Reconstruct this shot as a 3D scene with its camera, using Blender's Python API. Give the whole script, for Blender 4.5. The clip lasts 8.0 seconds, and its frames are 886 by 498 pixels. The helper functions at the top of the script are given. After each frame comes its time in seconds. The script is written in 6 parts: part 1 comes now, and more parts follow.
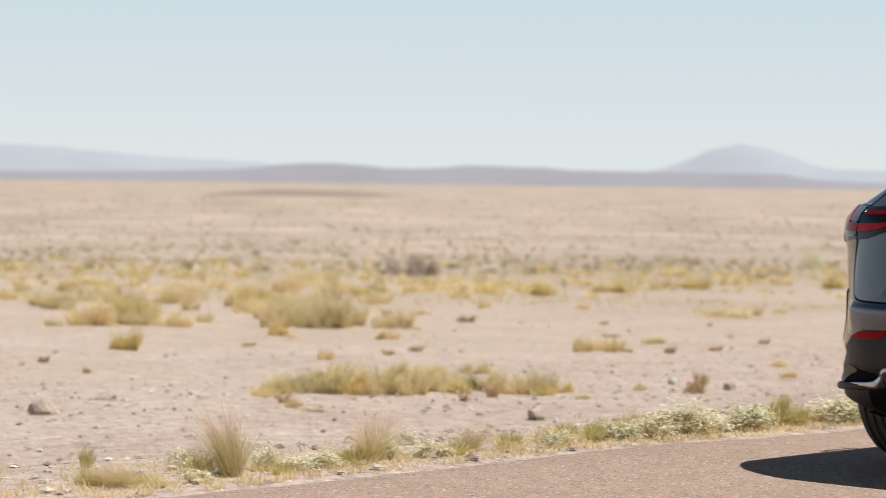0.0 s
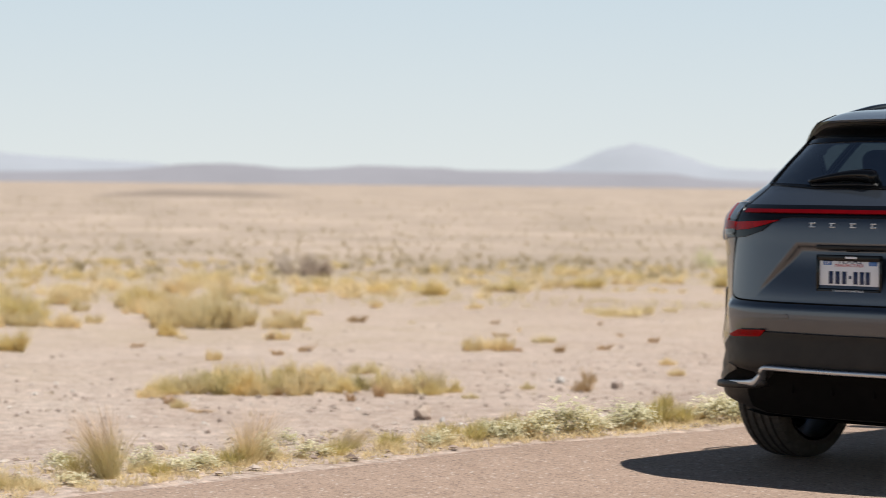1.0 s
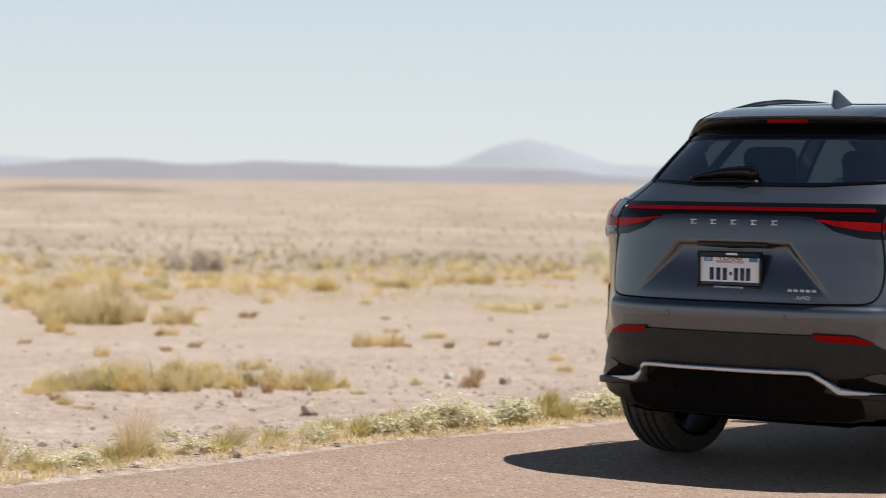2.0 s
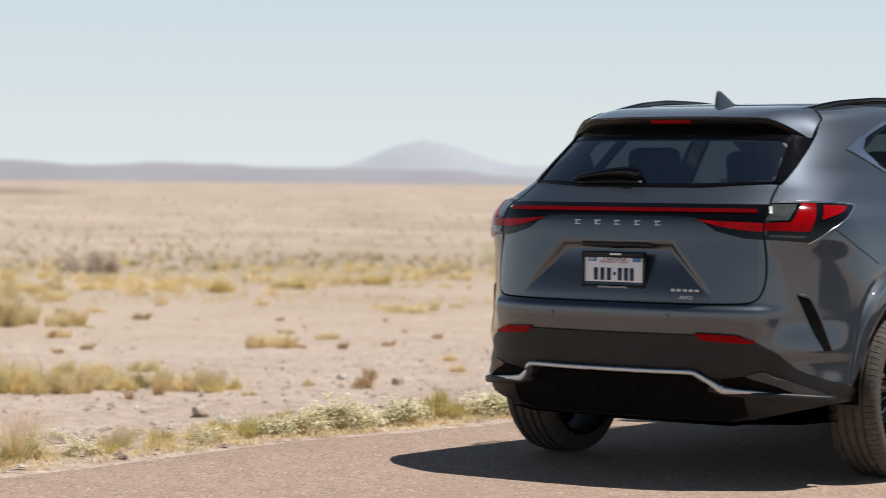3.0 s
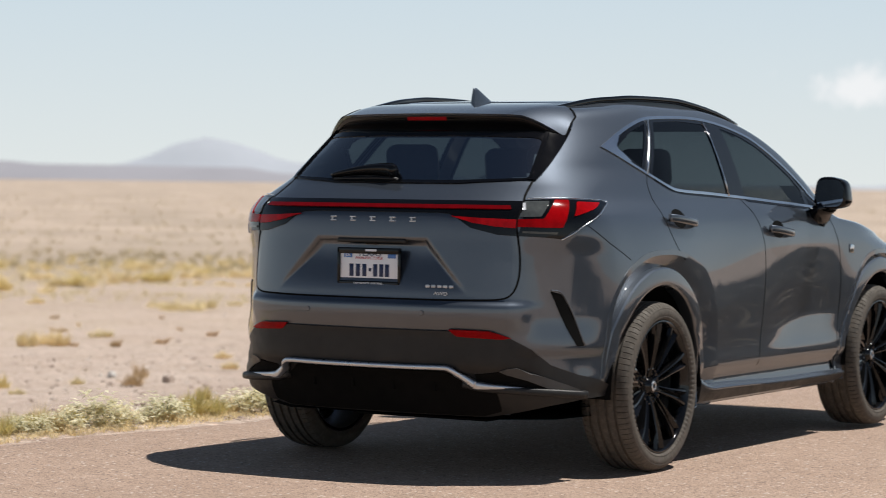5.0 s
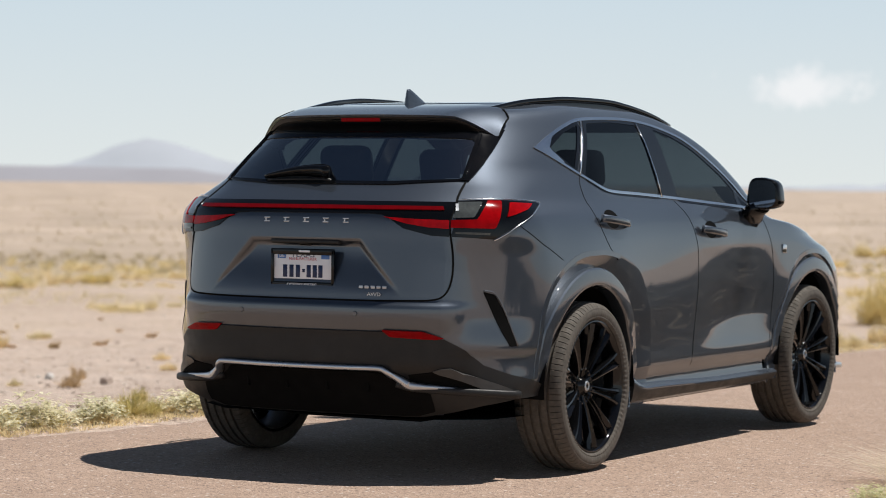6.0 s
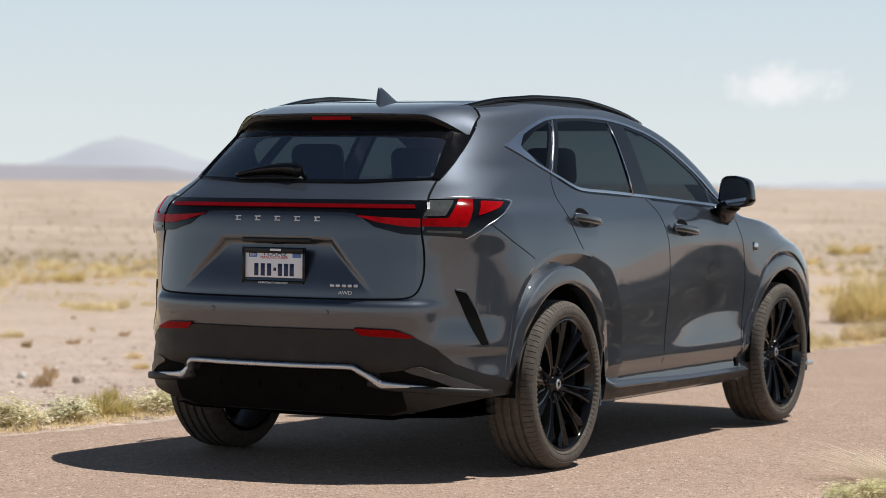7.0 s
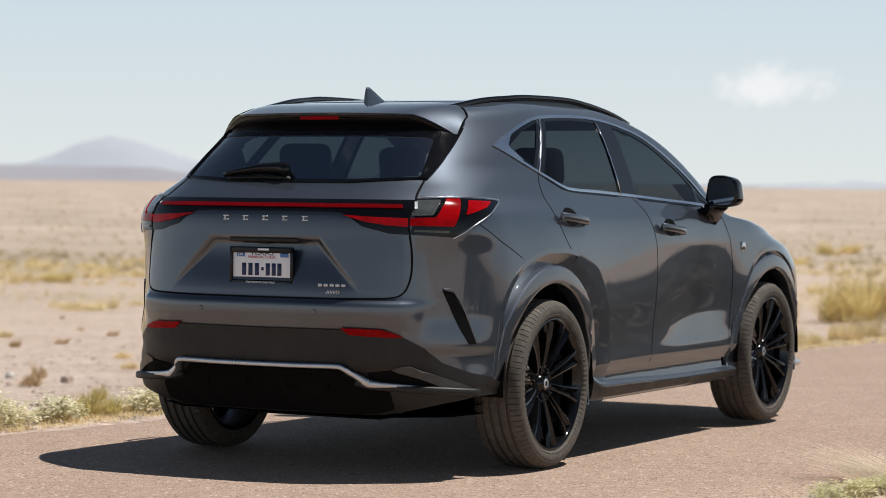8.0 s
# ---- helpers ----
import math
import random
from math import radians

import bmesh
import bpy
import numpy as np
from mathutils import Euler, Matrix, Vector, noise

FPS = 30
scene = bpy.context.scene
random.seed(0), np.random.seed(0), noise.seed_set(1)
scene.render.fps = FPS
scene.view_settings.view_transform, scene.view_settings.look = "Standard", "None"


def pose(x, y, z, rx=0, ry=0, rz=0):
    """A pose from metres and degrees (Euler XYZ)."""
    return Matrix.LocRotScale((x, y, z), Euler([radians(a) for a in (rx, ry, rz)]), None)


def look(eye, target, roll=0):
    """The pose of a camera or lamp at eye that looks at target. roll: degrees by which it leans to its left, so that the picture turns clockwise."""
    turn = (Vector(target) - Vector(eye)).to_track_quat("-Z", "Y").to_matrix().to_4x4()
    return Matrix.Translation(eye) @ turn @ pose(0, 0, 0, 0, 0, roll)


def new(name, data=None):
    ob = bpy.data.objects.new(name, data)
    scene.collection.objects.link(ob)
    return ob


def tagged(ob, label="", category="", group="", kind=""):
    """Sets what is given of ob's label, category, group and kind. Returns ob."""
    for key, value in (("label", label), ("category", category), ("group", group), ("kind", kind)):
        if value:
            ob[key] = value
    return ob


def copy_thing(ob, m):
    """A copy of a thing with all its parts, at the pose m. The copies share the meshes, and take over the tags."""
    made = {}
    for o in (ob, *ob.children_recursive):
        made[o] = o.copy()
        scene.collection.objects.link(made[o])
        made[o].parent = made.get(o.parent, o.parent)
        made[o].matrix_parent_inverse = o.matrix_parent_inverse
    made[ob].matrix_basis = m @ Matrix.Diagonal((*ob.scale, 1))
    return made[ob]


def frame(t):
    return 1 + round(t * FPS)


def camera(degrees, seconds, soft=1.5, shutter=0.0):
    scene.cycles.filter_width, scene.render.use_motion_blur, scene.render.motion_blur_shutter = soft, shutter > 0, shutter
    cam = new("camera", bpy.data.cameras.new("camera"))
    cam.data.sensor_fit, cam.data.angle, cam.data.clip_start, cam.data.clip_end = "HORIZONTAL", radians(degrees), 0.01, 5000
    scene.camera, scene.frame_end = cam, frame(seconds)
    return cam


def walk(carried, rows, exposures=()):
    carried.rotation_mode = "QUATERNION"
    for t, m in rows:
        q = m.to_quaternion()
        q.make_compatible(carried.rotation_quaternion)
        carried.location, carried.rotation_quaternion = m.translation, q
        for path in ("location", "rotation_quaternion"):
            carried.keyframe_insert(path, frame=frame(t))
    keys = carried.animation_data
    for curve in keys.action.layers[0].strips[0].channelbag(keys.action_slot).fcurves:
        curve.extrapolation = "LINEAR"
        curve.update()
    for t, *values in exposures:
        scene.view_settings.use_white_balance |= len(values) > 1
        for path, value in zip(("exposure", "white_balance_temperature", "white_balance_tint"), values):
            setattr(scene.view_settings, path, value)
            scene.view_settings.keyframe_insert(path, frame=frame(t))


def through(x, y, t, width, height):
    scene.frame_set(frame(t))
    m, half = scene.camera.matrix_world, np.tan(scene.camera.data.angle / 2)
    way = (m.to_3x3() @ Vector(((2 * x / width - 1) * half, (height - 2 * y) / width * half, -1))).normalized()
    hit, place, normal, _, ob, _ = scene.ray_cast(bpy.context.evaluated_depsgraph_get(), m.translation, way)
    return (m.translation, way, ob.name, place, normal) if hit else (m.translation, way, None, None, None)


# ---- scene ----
cam = camera(20.1, 8.0, soft=0.75, shutter=0.5)
PATH = [
    (0, (5.373, -10.049, 1.232), (4.022, -8.575, 1.183), 0.7),
    (0.5, (5.387, -10.019, 1.233), (4.064, -8.52, 1.184), 0.6),
    (1, (5.392, -9.969, 1.227), (4.104, -8.439, 1.179), 0.6),
    (1.5, (5.404, -9.951, 1.228), (4.152, -8.392, 1.179), 0.7),
    (2.8, (5.473, -9.938, 1.23), (4.303, -8.317, 1.18), 0.6),
    (3, (5.483, -9.934, 1.23), (4.328, -8.302, 1.181), 0.6),
    (3.5, (5.506, -9.916, 1.227), (4.39, -8.258, 1.178), 0.6),
    (4, (5.537, -9.902, 1.223), (4.456, -8.22, 1.175), 0.7),
    (4.5, (5.564, -9.881, 1.225), (4.521, -8.176, 1.176), 0.6),
    (5, (5.585, -9.872, 1.226), (4.575, -8.146, 1.177), 0.7),
    (6.5, (5.642, -9.885, 1.227), (4.683, -8.13, 1.179), 0.6),
    (7, (5.64, -9.876, 1.228), (4.689, -8.117, 1.179), 0.6),
    (7.5, (5.644, -9.877, 1.227), (4.698, -8.115, 1.178), 0.5),
    (8, (5.65, -9.879, 1.227), (4.707, -8.117, 1.178), 0.6),
]
walk(cam, [(t, look(eye, target, roll)) for t, eye, target, roll in PATH])
cam.data.dof.use_dof, cam.data.dof.focus_distance, cam.data.dof.aperture_fstop = True, 10.8, 3.5

# ---- sky and sun ----
SUN_WAY = Vector((0.345, 0.225, 1.0)).normalized()
world = bpy.data.worlds.new("sky")
scene.world = world
world.use_nodes = True
wn, wl = world.node_tree.nodes, world.node_tree.links
sky = wn.new("ShaderNodeTexSky")
sky.sky_type, sky.sun_disc = "NISHITA", False
sky.sun_elevation = math.asin(SUN_WAY.z)
sky.sun_rotation = math.atan2(SUN_WAY.x, SUN_WAY.y)
sky.altitude, sky.air_density, sky.dust_density, sky.ozone_density = 1200, 1.0, 0.8, 1.6
# desert haze: a pale veil that thins out towards the zenith
way, part_z, veil, mix = wn.new("ShaderNodeTexCoord"), wn.new("ShaderNodeSeparateXYZ"), wn.new("ShaderNodeValToRGB"), wn.new("ShaderNodeMix")
wl.new(way.outputs["Generated"], part_z.inputs[0])
wl.new(part_z.outputs["Z"], veil.inputs["Fac"])
stops = veil.color_ramp.elements
stops[0].position, stops[0].color = 0.0, (0.95, 0.95, 0.95, 1)
stops[1].position, stops[1].color = 0.85, (0.0, 0.0, 0.0, 1)
mid = stops.new(0.1)
mid.color = (0.85, 0.85, 0.85, 1)
mid = stops.new(0.24)
mid.color = (0.45, 0.45, 0.45, 1)
mid = stops.new(0.5)
mid.color = (0.1, 0.1, 0.1, 1)
mix.data_type = "RGBA"
wl.new(veil.outputs["Color"], mix.inputs[0])
deep = wn.new("ShaderNodeVectorMath")
deep.operation, deep.inputs["Scale"].default_value = "SCALE", 0.33
wl.new(sky.outputs["Color"], deep.inputs[0])
wl.new(deep.outputs["Vector"], mix.inputs[6])
tone = wn.new("ShaderNodeValToRGB")
wl.new(part_z.outputs["Z"], tone.inputs["Fac"])
ends = tone.color_ramp.elements
ends[0].position, ends[0].color = 0.0, (0.7, 0.74, 0.735, 1)
ends[1].position, ends[1].color = 0.11, (0.565, 0.69, 0.785, 1)
high = ends.new(0.35)
high.color = (0.45, 0.58, 0.75, 1)
high = ends.new(0.9)
high.color = (0.36, 0.49, 0.68, 1)
lift = wn.new("ShaderNodeVectorMath")
lift.operation, lift.inputs["Scale"].default_value = "SCALE", 10.0
wl.new(tone.outputs["Color"], lift.inputs[0])
wl.new(lift.outputs["Vector"], mix.inputs[7])
wl.new(mix.outputs[2], wn["Background"].inputs["Color"])
wn["Background"].inputs["Strength"].default_value = 0.1
lamp = new("sun", bpy.data.lights.new("sun", "SUN"))
lamp.data.energy, lamp.data.angle, lamp.data.color = 5.0, radians(0.55), (1.0, 0.96, 0.9)
lamp.matrix_world = look(SUN_WAY * 50, (0, 0, 0))
scene.view_settings.exposure = 0.16

# ---- materials ----
def nodes_of(name):
    m = bpy.data.materials.new(name)
    m.use_nodes = True
    t = m.node_tree
    return m, t.nodes, t.links, t.nodes["Principled BSDF"]


def noise_node(n, l, scale, detail=4.0, rough=0.55, coord="Object"):
    c = n.new("ShaderNodeTexCoord")
    t = n.new("ShaderNodeTexNoise")
    t.inputs["Scale"].default_value, t.inputs["Detail"].default_value, t.inputs["Roughness"].default_value = scale, detail, rough
    l.new(c.outputs[coord], t.inputs["Vector"])
    return t


def ramp(n, l, source, stops):
    r = n.new("ShaderNodeValToRGB")
    e = r.color_ramp.elements
    while len(e) < len(stops):
        e.new(0.5)
    for k, (at, col) in enumerate(stops):
        e[k].position, e[k].color = at, (*col, 1.0)
    l.new(source, r.inputs["Fac"])
    return r


def blend(n, l, fac, a, b, mode="MIX"):
    m = n.new("ShaderNodeMix")
    m.data_type, m.blend_type = "RGBA", mode
    for value, socket in ((fac, m.inputs[0]), (a, m.inputs[6]), (b, m.inputs[7])):
        if hasattr(value, "links"):
            l.new(value, socket)
        elif isinstance(value, (int, float)):
            socket.default_value = value
        else:
            socket.default_value = (*value, 1.0)
    return m.outputs[2]


def bumped(n, l, p, height, strength, distance):
    b = n.new("ShaderNodeBump")
    b.inputs["Strength"].default_value, b.inputs["Distance"].default_value = strength, distance
    l.new(height, b.inputs["Height"])
    l.new(b.outputs["Normal"], p.inputs["Normal"])


def plain(name, col, rough=0.5, metal=0.0, coat=0.0, vary=0.15, scale=6.0, dust=0.0, bump_by=0.0, bump_scale=300.0, spec=0.5):
    """A plain surface with a little unevenness, dust and grain."""
    m, n, l, p = nodes_of(name)
    big = noise_node(n, l, scale, 5)
    low = tuple(c * (1 - vary) for c in col)
    high = tuple(min(c * (1 + vary), 1.0) for c in col)
    colour = ramp(n, l, big.outputs["Fac"], [(0.3, low), (0.7, high)]).outputs["Color"]
    if dust:
        fine = noise_node(n, l, scale * 3, 6, 0.7)
        colour = blend(n, l, ramp(n, l, fine.outputs["Fac"], [(0.45, (0, 0, 0)), (0.8, (dust,) * 3)]).outputs["Color"], colour, (0.42, 0.34, 0.28))
    l.new(colour, p.inputs["Base Color"])
    r = ramp(n, l, noise_node(n, l, scale * 2.3, 4).outputs["Fac"], [(0.3, (rough * 0.85,) * 3), (0.7, (min(rough * 1.15, 1),) * 3)])
    l.new(r.outputs["Color"], p.inputs["Roughness"])
    p.inputs["Metallic"].default_value, p.inputs["Coat Weight"].default_value, p.inputs["Coat Roughness"].default_value = metal, coat, 0.03
    p.inputs["Specular IOR Level"].default_value = spec
    if bump_by:
        bumped(n, l, p, noise_node(n, l, bump_scale, 3).outputs["Fac"], 0.6, bump_by)
    return m


def paint_material():
    m, n, l, p = nodes_of("grey_metallic_paint")
    flake = noise_node(n, l, 2500, 1)
    l.new(ramp(n, l, flake.outputs["Fac"], [(0.35, (0.054, 0.065, 0.083)), (0.7, (0.086, 0.1, 0.122))]).outputs["Color"], p.inputs["Base Color"])
    p.inputs["Metallic"].default_value, p.inputs["Roughness"].default_value = 1.0, 0.53
    p.inputs["Coat Weight"].default_value, p.inputs["Coat Roughness"].default_value = 1.0, 0.03
    p.inputs["Coat IOR"].default_value = 1.72
    return m


def glass_material(name, tint, gloss=0.05, edge=0.93):
    """Tinted glass: the tint lets light through, the gloss grows towards grazing angles."""
    m, n, l, p = nodes_of(name)
    clear, shine, mix = n.new("ShaderNodeBsdfTransparent"), n.new("ShaderNodeBsdfGlossy"), n.new("ShaderNodeMixShader")
    clear.inputs["Color"].default_value = (*tint, 1)
    shine.inputs["Roughness"].default_value = 0.01
    w, power, ma = n.new("ShaderNodeLayerWeight"), n.new("ShaderNodeMath"), n.new("ShaderNodeMath")
    power.operation, power.inputs[1].default_value = "POWER", 5.0
    ma.operation, ma.inputs[1].default_value, ma.inputs[2].default_value = "MULTIPLY_ADD", edge, gloss
    l.new(w.outputs["Facing"], power.inputs[0])
    l.new(power.outputs[0], ma.inputs[0])
    l.new(ma.outputs[0], mix.inputs[0])
    l.new(clear.outputs[0], mix.inputs[1])
    l.new(shine.outputs[0], mix.inputs[2])
    l.new(mix.outputs[0], n["Material Output"].inputs["Surface"])
    return m


def ground_material():
    m, n, l, p = nodes_of("desert_soil")
    wide_n, mid, fine, grit = noise_node(n, l, 0.035, 5, 0.6), noise_node(n, l, 0.5, 6, 0.65), noise_node(n, l, 6, 6, 0.72), noise_node(n, l, 45, 4, 0.7)
    a = ramp(n, l, wide_n.outputs["Fac"], [(0.36, (0.36, 0.275, 0.217)), (0.5, (0.48, 0.38, 0.319)), (0.64, (0.545, 0.446, 0.388))]).outputs["Color"]
    b = ramp(n, l, mid.outputs["Fac"], [(0.3, (0.414, 0.314, 0.253)), (0.5, (0.523, 0.416, 0.353)), (0.72, (0.632, 0.539, 0.473))]).outputs["Color"]
    c = blend(n, l, 0.5, a, b)
    d = ramp(n, l, fine.outputs["Fac"], [(0.38, (0.654, 0.605, 0.581)), (0.47, (0.95, 0.94, 0.93)), (0.56, (1.02, 1.02, 1.02)), (0.65, (1.42, 1.4, 1.38))]).outputs["Color"]
    c = blend(n, l, 0.8, c, d, "MULTIPLY")
    pebble = n.new("ShaderNodeTexVoronoi")
    pebble.inputs["Scale"].default_value = 9
    l.new(n.new("ShaderNodeTexCoord").outputs["Object"], pebble.inputs["Vector"])
    spots = ramp(n, l, pebble.outputs["Distance"], [(0.12, (1, 1, 1)), (0.2, (0, 0, 0))]).outputs["Color"]
    tone = ramp(n, l, pebble.outputs["Color"], [(0.2, (0.283, 0.22, 0.188)), (0.8, (0.6, 0.55, 0.519))]).outputs["Color"]
    c = blend(n, l, spots, c, tone)
    clod = noise_node(n, l, 19, 4, 0.7)
    c = blend(n, l, 0.9, c, ramp(n, l, clod.outputs["Fac"], [(0.34, (0.68, 0.65, 0.62)), (0.47, (0.98, 0.98, 0.98)), (0.56, (1.0, 1.0, 1.0)), (0.66, (1.3, 1.3, 1.3))]).outputs["Color"], "MULTIPLY")
    grain = n.new("ShaderNodeTexVoronoi")
    grain.inputs["Scale"].default_value = 26
    l.new(n.new("ShaderNodeTexCoord").outputs["Object"], grain.inputs["Vector"])
    dots = ramp(n, l, grain.outputs["Distance"], [(0.2, (1, 1, 1)), (0.3, (0, 0, 0))]).outputs["Color"]
    some_of = ramp(n, l, grain.outputs["Color"], [(0.62, (0, 0, 0)), (0.66, (0.9, 0.9, 0.9))]).outputs["Color"]
    hue = ramp(n, l, noise_node(n, l, 8, 2).outputs["Fac"], [(0.45, (0.3, 0.23, 0.19)), (0.55, (0.72, 0.66, 0.61))]).outputs["Color"]
    c = blend(n, l, blend(n, l, 1.0, dots, some_of, "MULTIPLY"), c, hue)
    cover, fleck = noise_node(n, l, 0.11, 7, 0.7), noise_node(n, l, 1.7, 5, 0.75)
    both = n.new("ShaderNodeMath")
    both.operation = "MULTIPLY"
    l.new(cover.outputs["Fac"], both.inputs[0])
    l.new(fleck.outputs["Fac"], both.inputs[1])
    dry = ramp(n, l, both.outputs[0], [(0.2, (0.08, 0.08, 0.08)), (0.36, (0.5, 0.5, 0.5))]).outputs["Color"]
    where, zone = n.new("ShaderNodeSeparateXYZ"), n.new("ShaderNodeMapRange")
    l.new(n.new("ShaderNodeTexCoord").outputs["Object"], where.inputs[0])
    zone.inputs["From Min"].default_value, zone.inputs["From Max"].default_value = -6.0, -20.0
    l.new(where.outputs["X"], zone.inputs["Value"])
    grown = blend(n, l, 1.0, dry, zone.outputs[0], "MULTIPLY")
    c = blend(n, l, grown, c, (0.4, 0.315, 0.2))
    away = n.new("ShaderNodeMapRange")
    away.inputs["From Min"].default_value, away.inputs["From Max"].default_value = -25.0, -110.0
    l.new(where.outputs["X"], away.inputs["Value"])
    streaks = ramp(n, l, noise_node(n, l, 0.018, 8, 0.75).outputs["Fac"], [(0.42, (0.85, 0.85, 0.85)), (0.56, (0.1, 0.1, 0.1))]).outputs["Color"]
    c = blend(n, l, blend(n, l, 1.0, streaks, away.outputs[0], "MULTIPLY"), c, (0.28, 0.225, 0.17))
    l.new(c, p.inputs["Base Color"])
    p.inputs["Roughness"].default_value = 0.95
    total = n.new("ShaderNodeMath")
    total.operation = "ADD"
    l.new(fine.outputs["Fac"], total.inputs[0])
    l.new(grit.outputs["Fac"], total.inputs[1])
    bumped(n, l, p, total.outputs[0], 0.8, 0.03)
    return m


def road_material():
    m, n, l, p = nodes_of("chip_seal")
    patchy, streak, chips = noise_node(n, l, 0.7, 5), noise_node(n, l, 7, 5, 0.65), n.new("ShaderNodeTexVoronoi")
    chips.inputs["Scale"].default_value = 125
    l.new(n.new("ShaderNodeTexCoord").outputs["Object"], chips.inputs["Vector"])
    a = ramp(n, l, patchy.outputs["Fac"], [(0.3, (0.318, 0.223, 0.171)), (0.7, (0.392, 0.284, 0.224))]).outputs["Color"]
    c = blend(n, l, 0.5, a, ramp(n, l, streak.outputs["Fac"], [(0.3, (0.297, 0.208, 0.159)), (0.7, (0.413, 0.303, 0.242))]).outputs["Color"])
    stone = ramp(n, l, chips.outputs["Color"], [(0.1, (0.424, 0.403, 0.403)), (0.4, (0.92, 0.92, 0.9)), (0.85, (1.12, 1.11, 1.06)), (0.95, (1.5, 1.5, 1.42))]).outputs["Color"]
    c = blend(n, l, 0.85, c, stone, "MULTIPLY")
    loose = n.new("ShaderNodeTexVoronoi")
    loose.inputs["Scale"].default_value = 42
    l.new(n.new("ShaderNodeTexCoord").outputs["Object"], loose.inputs["Vector"])
    spot = ramp(n, l, loose.outputs["Distance"], [(0.22, (1, 1, 1)), (0.34, (0, 0, 0))]).outputs["Color"]
    pale = ramp(n, l, loose.outputs["Color"], [(0.7, (0, 0, 0)), (0.74, (0.65, 0.65, 0.65))]).outputs["Color"]
    dark = ramp(n, l, loose.outputs["Color"], [(0.3, (0.85, 0.85, 0.85)), (0.34, (0, 0, 0))]).outputs["Color"]
    c = blend(n, l, blend(n, l, 1.0, spot, pale, "MULTIPLY"), c, (0.657, 0.594, 0.538))
    c = blend(n, l, blend(n, l, 1.0, spot, dark, "MULTIPLY"), c, (0.106, 0.0763, 0.0616))
    l.new(c, p.inputs["Base Color"])
    p.inputs["Roughness"].default_value = 0.9
    bumped(n, l, p, chips.outputs["Distance"], 0.7, 0.006)
    return m


def leaf_material(name, low, high, scale=3.0, rough=0.6, through=0.25, tips=None):
    """Leaves and blades: two tones, some light passing through."""
    m, n, l, p = nodes_of(name)
    info = n.new("ShaderNodeNewGeometry")
    big = noise_node(n, l, scale, 3)
    c = ramp(n, l, info.outputs["Random Per Island"], [(0.0, low), (1.0, high)]).outputs["Color"]
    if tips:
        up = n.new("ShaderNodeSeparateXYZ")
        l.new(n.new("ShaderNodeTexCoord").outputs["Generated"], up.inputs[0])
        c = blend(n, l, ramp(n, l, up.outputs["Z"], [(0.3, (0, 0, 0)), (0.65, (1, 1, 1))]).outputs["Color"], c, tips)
    o = n.new("ShaderNodeObjectInfo")
    shade = ramp(n, l, o.outputs["Random"], [(0.0, (0.87, 0.89, 0.87)), (1.0, (1.05, 1.03, 1.02))]).outputs["Color"]
    c = blend(n, l, 1.0, c, shade, "MULTIPLY")
    c = blend(n, l, 0.5, c, ramp(n, l, big.outputs["Fac"], [(0.3, (0.75, 0.75, 0.7)), (0.7, (1.1, 1.1, 1.1))]).outputs["Color"], "MULTIPLY")
    l.new(c, p.inputs["Base Color"])
    p.inputs["Roughness"].default_value = rough
    thin, mix = n.new("ShaderNodeBsdfTranslucent"), n.new("ShaderNodeMixShader")
    l.new(c, thin.inputs["Color"])
    mix.inputs[0].default_value = through
    l.new(p.outputs[0], mix.inputs[1])
    l.new(thin.outputs[0], mix.inputs[2])
    l.new(mix.outputs[0], n["Material Output"].inputs["Surface"])
    return m


def stone_material():
    m, n, l, p = nodes_of("desert_stone")
    info, grain = n.new("ShaderNodeNewGeometry"), noise_node(n, l, 30, 5)
    c = ramp(n, l, info.outputs["Random Per Island"], [(0.0, (0.2, 0.145, 0.115)), (0.3, (0.36, 0.275, 0.225)), (0.8, (0.5, 0.415, 0.355)), (1.0, (0.72, 0.67, 0.62))]).outputs["Color"]
    l.new(blend(n, l, 0.5, c, ramp(n, l, grain.outputs["Fac"], [(0.3, (0.7, 0.7, 0.7)), (0.7, (1.1, 1.1, 1.1))]).outputs["Color"], "MULTIPLY"), p.inputs["Base Color"])
    p.inputs["Roughness"].default_value = 0.9
    bumped(n, l, p, grain.outputs["Fac"], 0.5, 0.01)
    return m


def hazed_material(name, col, glow):
    """Distant hills, the haze of the air put into their colour and a glow."""
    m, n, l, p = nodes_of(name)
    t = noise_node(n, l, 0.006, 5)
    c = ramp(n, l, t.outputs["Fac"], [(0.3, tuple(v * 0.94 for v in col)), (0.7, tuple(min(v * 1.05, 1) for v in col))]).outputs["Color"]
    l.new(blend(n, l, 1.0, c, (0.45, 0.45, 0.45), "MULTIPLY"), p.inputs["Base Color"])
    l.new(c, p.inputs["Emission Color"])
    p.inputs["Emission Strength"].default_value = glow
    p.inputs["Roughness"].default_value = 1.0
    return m


